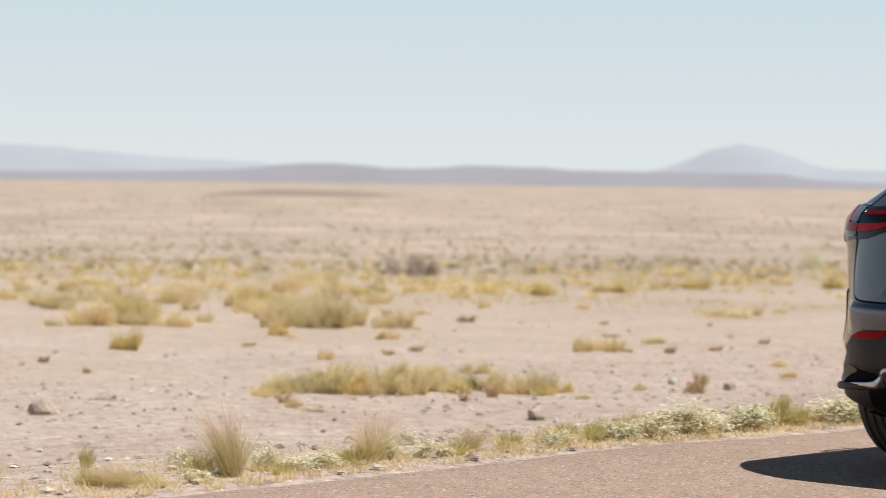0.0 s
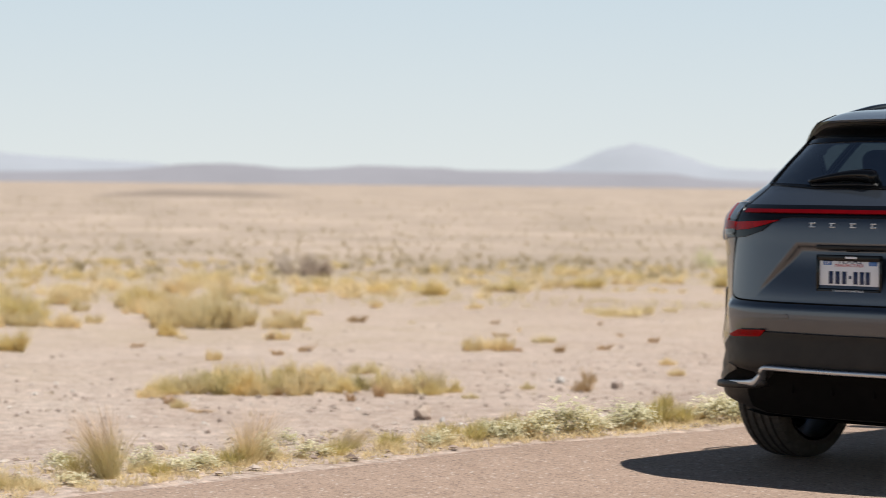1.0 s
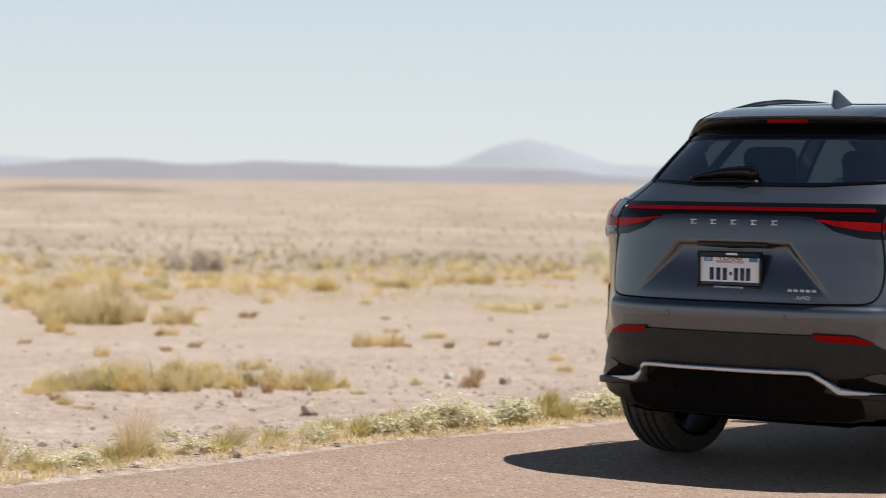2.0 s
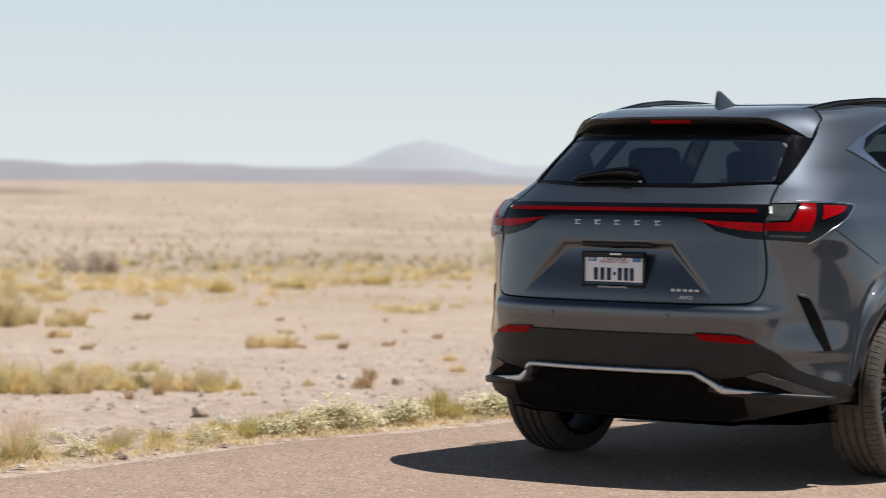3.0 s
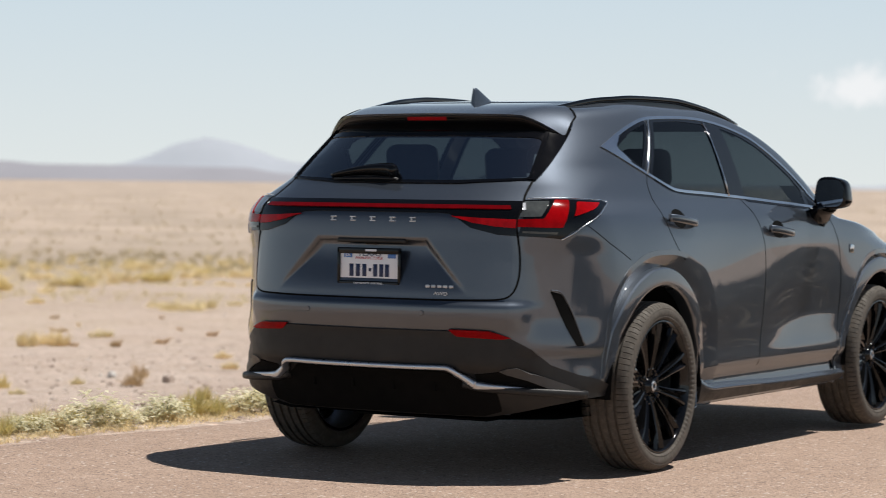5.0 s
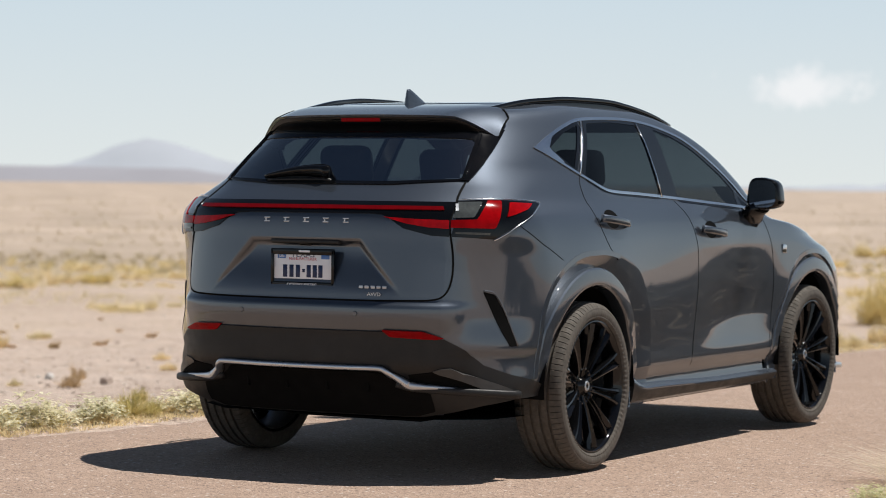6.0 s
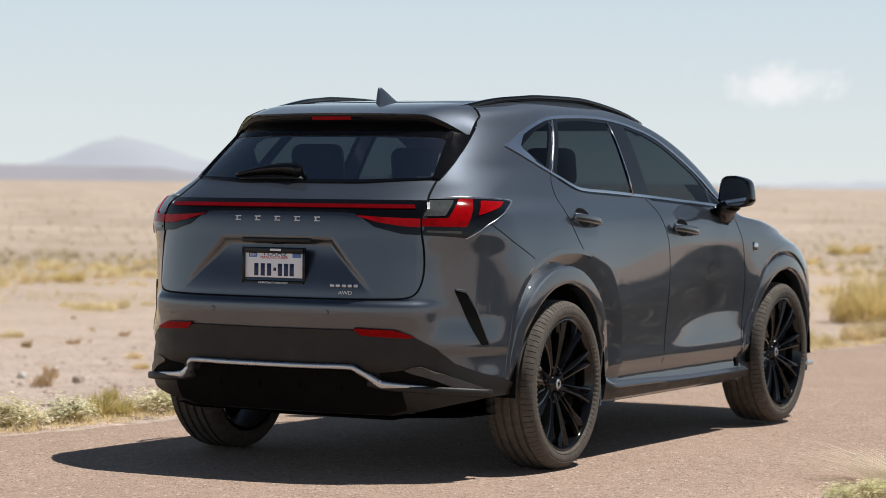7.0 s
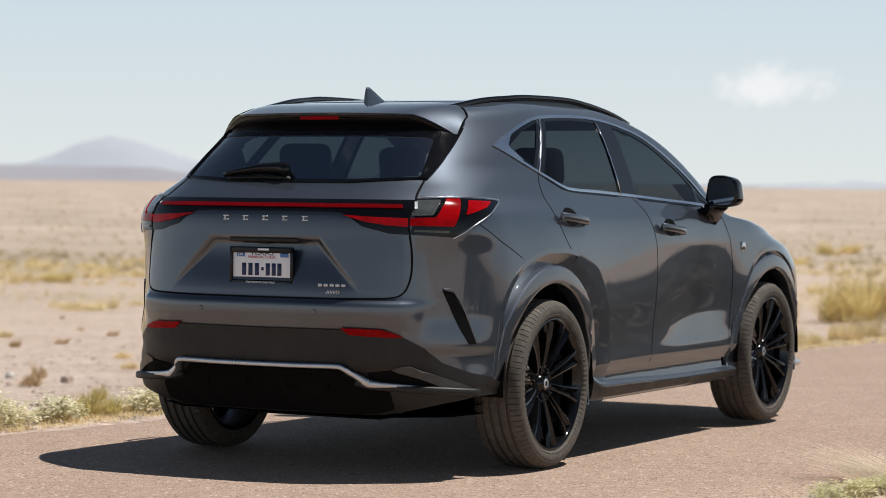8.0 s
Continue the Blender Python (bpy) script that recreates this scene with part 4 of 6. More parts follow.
def build_body(car):
    part("body", body_shell(), PAINT, car, "dark grey metallic painted body")
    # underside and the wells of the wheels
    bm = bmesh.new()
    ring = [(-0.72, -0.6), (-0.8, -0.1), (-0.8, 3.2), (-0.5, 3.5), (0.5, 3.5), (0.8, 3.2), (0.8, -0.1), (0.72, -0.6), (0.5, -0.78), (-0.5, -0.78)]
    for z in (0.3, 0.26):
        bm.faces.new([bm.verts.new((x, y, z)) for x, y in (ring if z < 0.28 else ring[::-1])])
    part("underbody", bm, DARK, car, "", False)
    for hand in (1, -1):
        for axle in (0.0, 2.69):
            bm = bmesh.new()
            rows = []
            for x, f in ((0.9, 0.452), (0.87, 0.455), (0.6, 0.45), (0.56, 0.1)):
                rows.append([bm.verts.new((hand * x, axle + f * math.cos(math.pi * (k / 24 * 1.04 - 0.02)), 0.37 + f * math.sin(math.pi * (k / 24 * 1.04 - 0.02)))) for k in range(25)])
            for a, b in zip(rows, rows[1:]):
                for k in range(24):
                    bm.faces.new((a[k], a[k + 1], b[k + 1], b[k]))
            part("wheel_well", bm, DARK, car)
            # the hollow and the flare round the wheel
            bm = bmesh.new()
            rows = []
            spread = 1.2 if axle else 1.13
            for f, r0, off in ((1, 0.0, -0.004), (1, -0.001, 0.0025), (1, -0.024, 0.001), (0.35, 0.527, -0.015), (0, 0.525, -0.026), (0, 0.521, -0.005), (0, 0.514, 0.001), (0, 0.48, 0.004), (0, 0.456, 0.004), (0, 0.446, 0.001), (0, 0.441, -0.006), (0, 0.44, -0.016), (0, 0.441, -0.06)):
                row = []
                for k in range(73):
                    a = math.pi * (-0.13 + spread * k / 72)
                    edge = arch_edge(a, axle)
                    tight = min(1.0, (edge - 0.44) / 0.12)
                    r = edge + r0 if f == 1 else (0.44 + (r0 - 0.44) * tight) * (1 - f) + edge * f
                    y, z = axle + r * math.cos(a), 0.37 + r * math.sin(a)
                    z = max(z, 0.25)
                    rr = max(r, 0.47)
                    yy, zz = axle + rr * math.cos(a), 0.37 + rr * math.sin(a)
                    taper = smooth_step(0, 5, k) * smooth_step(72, 66, k)
                    x = wide(yy, max(zz, 0.27))
                    if f < 1:
                        x = max(x, 0.905 - 0.9 * max(0, abs(y - axle) - 0.42))
                    row.append(bm.verts.new((hand * (x + off - (0.012 * (1 - taper) if f < 1 else 0)), y, z)))
                rows.append(row)
            for a, b in zip(rows, rows[1:]):
                for k in range(72):
                    bm.faces.new((a[k], a[k + 1], b[k + 1], b[k]))
            bmesh.ops.recalc_face_normals(bm, faces=bm.faces[:])
            for e in bm.edges:
                if len(e.link_faces) == 2 and e.calc_face_angle(0) > 0.3:
                    e.smooth = False
            part("wheel_arch", bm, PAINT, car, "grey painted wheel arch flare")
    # lower bumper, diffuser and skirt
    low = [across(0, 0.634), across(0.39, 0.636), wrap(0.63, -0.849, 0.607), (50.0, 0.56), (55.2, 0.497), (63.0, 0.455), (70.4, 0.43), (75.3, 0.405), (75.3, 0.36), wrap(0.84, -0.6, 0.352), wrap(0.756, -0.718, 0.33), across(0.62, 0.3), across(0.5, 0.278), across(0.0, 0.275)]
    full = low + mirrored(low)[1:-1]
    part("lower_bumper", patch(full, on_wrap, 0.009, 0.016, (1.5, 0.02), 0.2), SATIN_BLACK, car, "black textured plastic lower bumper")
    line = [across(0.0, 0.486), across(0.2, 0.4865), across(0.37, 0.488), across(0.405, 0.482), across(0.435, 0.46), across(0.475, 0.424), across(0.5, 0.416), wrap(0.63, -0.84, 0.408), wrap(0.756, -0.718, 0.396), wrap(0.84, -0.585, 0.385)]
    line = curve_through(line, 4)
    whole = mirrored(line)[:-1] + line
    tops = [around(u, v) for u, v in whole]
    bar = [lifted(on_wrap, u, v, 0.02, 0.2) for u, v in whole]
    size = [1.0 + 0.7 * bump(abs(p[0]), 0.485, 0.045) - 0.85 * smooth_step(0.55, 0.78, abs(p[0])) for p in tops]
    part("bumper_trim", sweep(bar, (0.03, 0.023), Vector((0, 0, 1)), 10, size), SILVER, car, "silver trim line along the lower bumper")
    lip = [across(0.43, 0.42), across(0.5, 0.404), wrap(0.63, -0.84, 0.396), wrap(0.756, -0.718, 0.384), wrap(0.84, -0.585, 0.372)]
    for hand in (1, -1):
        pts = [lifted(on_wrap, hand * u, v, 0.012, 0.2) for u, v in curve_through(lip, 5)]
        part("bumper_lip", sweep(pts, (0.05, 0.035), Vector((0, 0, 1)), 10), SATIN_BLACK, car)
    hollow = [across(x, z) for x, z in ((-0.37, 0.472), (0.37, 0.472), (0.455, 0.412), (0.56, 0.38), (0.56, 0.305), (0.48, 0.283), (-0.48, 0.283), (-0.56, 0.305), (-0.56, 0.38), (-0.455, 0.412))]
    # Blacker than the bumper's plastic: the shade below the trim is put in.
    part("diffuser", patch(rounded(hollow, 0.08), on_wrap, 0.0125, 0.006, (3.0, 0.03), 0.2), DARK, car, "black diffuser panel, darkened for the shade of its recess")
    for x in (-0.3, -0.1, 0.1, 0.3):
        part("diffuser_fin", block((0.01, 0.04, 0.09), (x, back(x, 0.42) + 0.008, 0.42), 0.003), DARK, car)
    # under the bumper: silencer and rear axle beam
    part("silencer", block((0.75, 0.22, 0.12), (0.05, -0.52, 0.29), 0.05, 3), DARK, car)
    part("axle_beam", sweep([(-0.7, 0.02, 0.3), (-0.4, 0.04, 0.28), (0.4, 0.04, 0.28), (0.7, 0.02, 0.3)], (0.09, 0.07)), DARK, car)
    # lip of the front bumper
    for hand in (1, -1):
        part("front_lip", sweep(curve_through([(hand * 0.875, 3.1, 0.29), (hand * 0.865, 3.2, 0.283), (hand * 0.82, 3.34, 0.278), (hand * 0.6, 3.5, 0.275)], 4), (0.03, 0.028), Vector((0, 0, 1)), 10), SILVER, car, "silver lip of the front bumper")
    # sills: a shelf that flares out of the doors, curling up behind the rear wheel
    for hand in (1, -1):
        bm = bmesh.new()
        rows = []
        for k in range(44):
            y = 0.47 + 1.76 * k / 43
            curl = max(0.0, (0.62 - y) / 0.165) ** 2
            lift = 0.02 * smooth_step(1.6, 0.6, y) + 0.06 * curl
            face = wide(y, 0.42)
            row = []
            for off, z in ((-0.03, 0.336), (-0.022, 0.327), (-0.004, 0.323), (0.014, 0.312), (0.019, 0.308), (0.019, 0.303), (0.013, 0.294), (0.0, 0.278), (-0.014, 0.267), (-0.1, 0.262)):
                up = lift * smooth_step(0.265, 0.325, z)
                row.append(bm.verts.new((hand * (face + off * (1 - 0.55 * min(curl, 1.0)) - 0.01 * smooth_step(2.0, 2.17, y)), y, z + up)))
            rows.append(row)
        for p, q in zip(rows, rows[1:]):
            for k in range(len(p) - 1):
                bm.faces.new((p[k], p[k + 1], q[k + 1], q[k])).material_index = int(k > 4)
        for row in (rows[0], rows[-1]):
            bm.faces.new(row).material_index = 1
        bmesh.ops.recalc_face_normals(bm, faces=bm.faces[:])
        for e in bm.edges:
            if len(e.link_faces) == 2 and e.calc_face_angle(0) > 0.5:
                e.smooth = False
        part("side_sill", bm, PAINT, car, "painted sill, black below its outer edge").data.materials.append(SATIN_BLACK)


def build_glass(car):
    part("rear_window_surround", frame_ring(GLASS_OUT, GLASS_IN, on_wrap, 0.005, 0.012, 0.2), GLOSS_BLACK, car, "gloss black surround of the rear window")
    part("rear_window", patch(GLASS_IN, on_wrap, 0.002, 0.004, (3.0, 0.05), 0.2), REAR_GLASS, car, "dark tinted rear window glass")
    for hand in (1, -1):
        place = on_side(hand)
        for name, poly in (("quarter_window", QUARTER), ("rear_door_window", REAR_DOOR), ("front_door_window", FRONT_DOOR), ("front_corner_window", FRONT_LITE)):
            part(name, patch(poly, place, 0.001, 0.004, (0.08, 0.04)), SIDE_GLASS, car, "dark tinted side window glass")
        n = 160
        outer = resampled(SIDE_OPENING, n)
        part("window_surround", frame_ring(outer, inset(outer, 0.013), place, 0.005, 0.012, dish=0.0005), MOULDING, car, "satin chrome moulding round the side windows")
        corner = [(-0.14, 1.413), (-0.07, 1.438), (0.0, 1.464), (0.03, 1.468), (-0.03, 1.418), (-0.028, 1.405), (0.04, 1.352), (0.02, 1.345)]
        part("corner_trim", patch(corner, place, 0.0045, 0.006, (0.04, 0.03)), MOULDING, car, "satin chrome corner behind the quarter window")
        # black pillars and seals between the panes
        for a, b in ((QUARTER, 0.0), (REAR_DOOR, 0.0), (FRONT_DOOR, 0.0), (FRONT_LITE, 0.0)):
            poly = resampled(a, 90)
            part("window_seal", frame_ring(inset(poly, -0.016), inset(poly, 0.005), place, 0.0025, 0.008), GLOSS_BLACK, car)
        pil = [(0.955, 1.55), (1.12, 1.535), (1.098, 1.19), (0.915, 1.2)]
        part("door_pillar", patch(pil, place, 0.0035, 0.008, (0.05, 0.04)), GLOSS_BLACK, car)
        for top, low, w in (((0.345, 1.543), (0.128, 1.3), 0.01), ((0.955, 1.55), (0.918, 1.203), 0.007)):
            pts = [place(top[0] + (low[0] - top[0]) * f, top[1] + (low[1] - top[1]) * f) + Vector((hand * 0.006, 0, 0)) for f in (0, 0.25, 0.5, 0.75, 1)]
            part("window_bar", sweep(pts, (w, 0.006), Vector((hand, 0, 0.4))), CHROME, car)
    # windscreen
    bm = bmesh.new()
    rows = []
    for k in range(13):
        z = 1.1 + 0.44 * k / 12
        rows.append([bm.verts.new((x * 0.74 * (1 - 0.28 * k / 12), nose_y(z) - 0.4 * (x * 0.74 * (1 - 0.28 * k / 12)) ** 4 + 0.004, z)) for x in [-1 + j / 8 for j in range(17)]])
    for a, b in zip(rows, rows[1:]):
        for j in range(16):
            bm.faces.new((a[j], a[j + 1], b[j + 1], b[j]))
    part("windscreen", bm, SCREEN_GLASS, car)


def build_cabin(car):
    def seat(x, y, wide_by, heads):
        part("seat_back", block((wide_by, 0.14, 0.62), (x, y, 0.93), 0.06, 3, pose(0, 0, 0, 14)), SEAT, car)
        part("seat_base", block((wide_by, 0.5, 0.16), (x, y + 0.3, 0.62), 0.05, 3), SEAT, car)
        for h in heads:
            part("headrest", block((0.26, 0.1, 0.19), (x + h, y - 0.1, 1.33), 0.045, 3, pose(0, 0, 0, 10)), SEAT, car)
    seat(0, 0.12, 1.24, (-0.37, 0.37))
    seat(-0.37, 1.05, 0.5, (0,))
    seat(0.37, 1.05, 0.5, (0,))
    part("dashboard", block((1.4, 0.4, 0.3), (0, 1.95, 0.93), 0.08, 3), SEAT, car)
    part("cabin_floor", block((1.5, 3.0, 0.04), (0, 0.9, 0.5), 0.01), SEAT, car)
    part("parcel_cover", block((1.1, 0.5, 0.02), (0, -0.4, 1.1), 0.008), SEAT, car)


def spoiler_edge(u):
    """How far back and how high the spoiler's edge lies, from its middle (0) to its tips (1 and -1)."""
    return -0.49 + 0.17 * abs(u) ** 4, 1.55 - 0.012 * u * u - 0.087 * max(0.0, (abs(u) - 0.72) / 0.28) ** 1.6


def spoiler_skin(u, f):
    """A point on the spoiler: u across it, f from the roof (0) to its rear edge (1)."""
    y0, y1, z1 = -0.1 - 0.13 * abs(u) ** 6, *spoiler_edge(u)
    z0 = glide(TOP, y0) + 0.004 - 0.05 * abs(u) ** 9
    return 0.6 * u, y0 + (y1 - y0) * f, z0 + (z1 - z0) * f + 0.01 * math.sin(math.pi * f)


def under_lip():
    """The black panel under the spoiler, from its edge in to the glass."""
    bm = bmesh.new()
    rows = []
    for f, drop in ((0.0, 0.009), (0.04, 0.03), (0.3, 0.046), (1.0, 0.052)):
        row = []
        for k in range(33):
            u = -1 + k / 16
            y, z = spoiler_edge(u)
            row.append(bm.verts.new((0.592 * u, y + 0.006 + 0.14 * f, z - 0.002 - drop)))
        rows.append(row)
    for a, b in zip(rows, rows[1:]):
        for k in range(32):
            bm.faces.new((a[k], b[k], b[k + 1], a[k + 1]))
    return bm


def build_rear_details(car):
    # spoiler over the rear window
    bm = bmesh.new()
    grid_top, grid_low = [], []
    for j in range(9):
        f = j / 8
        row, under = [], []
        for k in range(33):
            x, y, z = spoiler_skin(-1 + k / 16, f)
            row.append(bm.verts.new((x, y, z)))
            under.append(bm.verts.new((x * 0.99, y + 0.006 * f, z - 0.012 + 0.003 * f)))
        grid_top.append(row)
        grid_low.append(under)
    for rows, flip in ((grid_top, 1), (grid_low, -1)):
        for a, b in zip(rows, rows[1:]):
            for k in range(32):
                bm.faces.new((a[k], a[k + 1], b[k + 1], b[k])[::flip])
    for k in range(32):
        bm.faces.new((grid_top[-1][k], grid_top[-1][k + 1], grid_low[-1][k + 1], grid_low[-1][k]))
    for j in range(8):
        for k in (0, 32):
            bm.faces.new((grid_top[j][k], grid_top[j + 1][k], grid_low[j + 1][k], grid_low[j][k]))
    bmesh.ops.recalc_face_normals(bm, faces=bm.faces[:])
    for e in bm.edges:
        if len(e.link_faces) == 2 and e.calc_face_angle(0) > 0.35:
            e.smooth = False
    spoiler = part("spoiler", bm, PAINT, car, "grey painted roof spoiler")
    part("brake_lamp", block((0.2, 0.014, 0.02), (0, -0.476, 1.529), 0.004), LAMP_RED, spoiler, "red high brake lamp")
    part("spoiler_underside", under_lip(), GLOSS_BLACK, spoiler, "gloss black underside of the spoiler")
    # side fins beside the rear window
    for hand in (1, -1):
        fin = [(hand * u, v) for u, v in (across(0.56, 1.505), across(0.594, 1.482), across(0.612, 1.366), across(0.609, 1.259), across(0.58, 1.262), across(0.566, 1.341), across(0.549, 1.403), across(0.52, 1.5))]
        part("window_fin", patch(fin if hand > 0 else fin[::-1], on_wrap, 0.008, 0.014, (3, 0.04), 0.2), GLOSS_BLACK, car, "gloss black fin beside the rear window")
        edge = curve_through([(hand * u, v) for u, v in (across(0.47, 1.503), across(0.525, 1.487), across(0.543, 1.462), across(0.561, 1.403), across(0.577, 1.341), across(0.586, 1.268))], 4)
        part("fin_edge", sweep([lifted(on_wrap, u, v, 0.009, 0.2) for u, v in edge], (0.004, 0.004)), GLOSS_BLACK, car)
        seam = curve_through([(hand * u, v) for u, v in (across(0.599, 1.258), across(0.601, 1.248), across(0.604, 1.234))], 4)
        part("pillar_gap", patch(line_poly(seam, 0.006, 0.011), on_wrap, 0.0015, 0.004, (3, 0.03), 0.2), DARK, car)
        tip = [spoiler_skin(hand * u, 0.0) for u in (0.9, 0.94, 0.97, 0.985, 1.0)] + [spoiler_skin(hand, f) for f in (0.2, 0.4, 0.6, 0.8, 1.0)]
        part("spoiler_gap", sweep(curve_through(tip, 3), (0.007, 0.008)), DARK, spoiler)
    # tail lamps
    bar = [across(x, 1.172) for x in (0, 0.2, 0.4, 0.55)] + [across(0.626, 1.172), across(0.6335, 1.1), across(0.638, 1.03), across(0.57, 1.034), across(0.46, 1.062), across(0.4, 1.1), across(0.36, 1.118), across(0.3, 1.122), across(0, 1.122)]
    part("light_bar", patch(bar + mirrored(bar)[1:-1], on_wrap, 0.004, 0.01, (3, 0.02), 0.2), GLOSS_BLACK, car, "gloss black light bar housing across the tailgate")
    strip = line_poly([across(x, 1.144) for x in (-0.6, -0.5, -0.4, -0.3, -0.15, 0, 0.15, 0.3, 0.4, 0.5, 0.6)], 0.0145, 0.013)
    part("light_strip", patch(strip, on_wrap, 0.008, 0.006, (3, 0.05), 0.2), LAMP_DARK_RED, car, "thin dark red light strip")
    for hand in (1, -1):
        def side(poly):
            return poly if hand > 0 else mirrored(poly)
        inner = side([across(0.37, 1.108), across(0.5, 1.101), across(0.6325, 1.097), across(0.635, 1.062), across(0.56, 1.067), across(0.47, 1.082)])
        part("inner_lamp", patch(inner, on_wrap, 0.008, 0.006, (3, 0.03), 0.2), LAMP_INNER, car, "red inner tail lamp")
        body = rounded([wrap(0.634, -0.745, 1.176), wrap(0.735, -0.658, 1.18), wrap(0.79, -0.52, 1.178), wrap(0.818, -0.385, 1.173), wrap(0.826, -0.365, 1.165, ), wrap(0.838, -0.46, 1.135), wrap(0.835, -0.595, 1.082), wrap(0.776, -0.695, 1.02), wrap(0.72, -0.76, 1.026), wrap(0.644, -0.82, 1.03)], 0.05)
        lamp_ob = part("tail_lamp", patch(side(body), on_wrap, 0.006, 0.014, (3, 0.02), 0.2), GLOSS_BLACK, car, "wrap-around tail lamp with a red L-shaped lens")
        shape = rounded([wrap(0.734, -0.665, 1.174), wrap(0.768, -0.612, 1.174), wrap(0.782, -0.691, 1.064), wrap(0.645, -0.82, 1.067), wrap(0.648, -0.82, 1.097), wrap(0.725, -0.745, 1.1)], 0.06)
        part("red_lens", patch(side(shape), on_wrap, 0.011, 0.006, (3, 0.02), 0.2), LAMP_RED, lamp_ob, "bright red L-shaped lens")
        tri = rounded([wrap(0.784, -0.58, 1.168), wrap(0.812, -0.43, 1.164), wrap(0.818, -0.5, 1.14), wrap(0.808, -0.64, 1.11)], 0.08)
        part("side_lens", patch(side(tri), on_wrap, 0.011, 0.006, (3, 0.02), 0.2), LAMP_RED, lamp_ob)
        smoke = rounded([wrap(0.64, -0.75, 1.168), wrap(0.722, -0.685, 1.17), wrap(0.712, -0.748, 1.108), wrap(0.648, -0.808, 1.106)], 0.06)
        part("smoked_lens", patch(side(smoke), on_wrap, 0.0095, 0.004, (3, 0.02), 0.2), LAMP_SMOKE, lamp_ob, "smoked clear lens")
        glint = [wrap(0.655, -0.78, 1.16), wrap(0.664, -0.772, 1.16), wrap(0.662, -0.782, 1.132), wrap(0.653, -0.79, 1.132)]
        part("inner_reflector", patch(side(glint), on_wrap, 0.011, 0.004, (3, 0.02), 0.2), MOULDING, lamp_ob)
        clear = [wrap(0.66, -0.808, 1.05), wrap(0.765, -0.705, 1.047), wrap(0.765, -0.71, 1.038), wrap(0.66, -0.81, 1.042)]
        part("clear_lens", patch(side(clear), on_wrap, 0.0095, 0.004, (3, 0.02), 0.2), LAMP_CLEAR, lamp_ob, "narrow reversing light lens")
        refl = rounded([(27.8, 0.645), (38.8, 0.64), (44.3, 0.61), (42.0, 0.604), (30.2, 0.613)], 0.1)
        part("reflector", patch(side(refl), on_wrap, 0.0125, 0.008, (3, 0.02), 0.2), LAMP_RED, car, "red rear reflector")
        hollow_line = [(35.4, 0.464), (42.0, 0.475), (49.3, 0.438), (56.2, 0.398), (50.0, 0.404), (36.2, 0.432)]
        # Flat black patch on the bumper: the shade of a hollow as colour.
        part("bumper_hollow", patch(side(hollow_line), on_wrap, 0.0105, 0.004, (1.5, 0.02), 0.2), DARK, car)
        fin = [(41.6, 0.477), (43.5, 0.486), (46.0, 0.488), (64.3, 0.39), (62.0, 0.383), (56.0, 0.392), (49.3, 0.437)]
        part("bumper_fin", patch(side(fin), on_wrap, lambda u, v: 0.013 + 0.012 * smooth_step(42.0, 50.0, abs(u)) * (1 if u > 0 else 0.3), 0.016, (1.5, 0.015), 0.2), SUNLIT_PLASTIC, car, "dark grey satin bumper fin, made paler for the light it catches")
        edge = [wrap(0.776, -0.692, 1.016), wrap(0.81, -0.645, 1.045), wrap(0.836, -0.592, 1.079), wrap(0.842, -0.455, 1.134), wrap(0.829, -0.36, 1.167), wrap(0.818, -0.385, 1.177), wrap(0.79, -0.52, 1.183), wrap(0.735, -0.658, 1.185), wrap(0.655, -0.74, 1.181)]
        # Bright metal line; along the top it stands for light on the body's edge.
        part("lamp_edge", sweep([lifted(on_wrap, hand * u, v, 0.006, 0.2) for u, v in curve_through(edge, 4)], (0.006, 0.005)), MOULDING, lamp_ob, "thin bright edge of the lamp, its top a modelled highlight")
        # slot in the bumper's corner: a flat patch with its shade put in black
        slot = rounded([(55.0, 0.803), (58.4, 0.79), (61.8, 0.7), (64.8, 0.575), (62.6, 0.572), (60.4, 0.63), (58.0, 0.705), (56.2, 0.765)], 0.15)
        lip_line = curve_through([(55.2, 0.806), (58.6, 0.792), (62.0, 0.7), (65.0, 0.575)], 5)
        part("slot_rim", sweep([lifted(on_wrap, hand * u, v, 0.001, 0.2) for u, v in lip_line], (0.007, 0.008), Vector((0, 0, 1)), 10), PAINT, car)
        part("bumper_slot", patch(side(slot), on_wrap, 0.0025, 0.006, (2, 0.03), 0.2), DARK, car, "vertical slot in the bumper corner, its shade a flat black patch")
    # gaps between panels
    gate = [across(0.604, 1.235), across(0.612, 1.209), across(0.626, 1.178), across(0.637, 1.1), across(0.642, 1.04), across(0.652, 0.96), across(0.655, 0.88), across(0.647, 0.82), across(0.628, 0.783), across(0.59, 0.768), across(0.5, 0.764), across(0.3, 0.761), across(0, 0.76)]
    gate = curve_through(gate, 4)
    part("tailgate_gap", patch(line_poly(gate + mirrored(gate)[1:], 0.007, 0.013), on_wrap, 0.0015, 0.004, (3, 0.03), 0.2), DARK, car)
    for hand in (1, -1):
        seam = [(hand * u, v) for u, v in (wrap(0.835, -0.585, 1.08), wrap(0.87, -0.45, 1.0), wrap(0.91, -0.302, 0.93))]
        part("bumper_gap", patch(line_poly(seam, 0.003, 0.013), on_wrap, 0.001, 0.003, (3, 0.03), 0.2), DARK, car)
        place = on_side(hand)
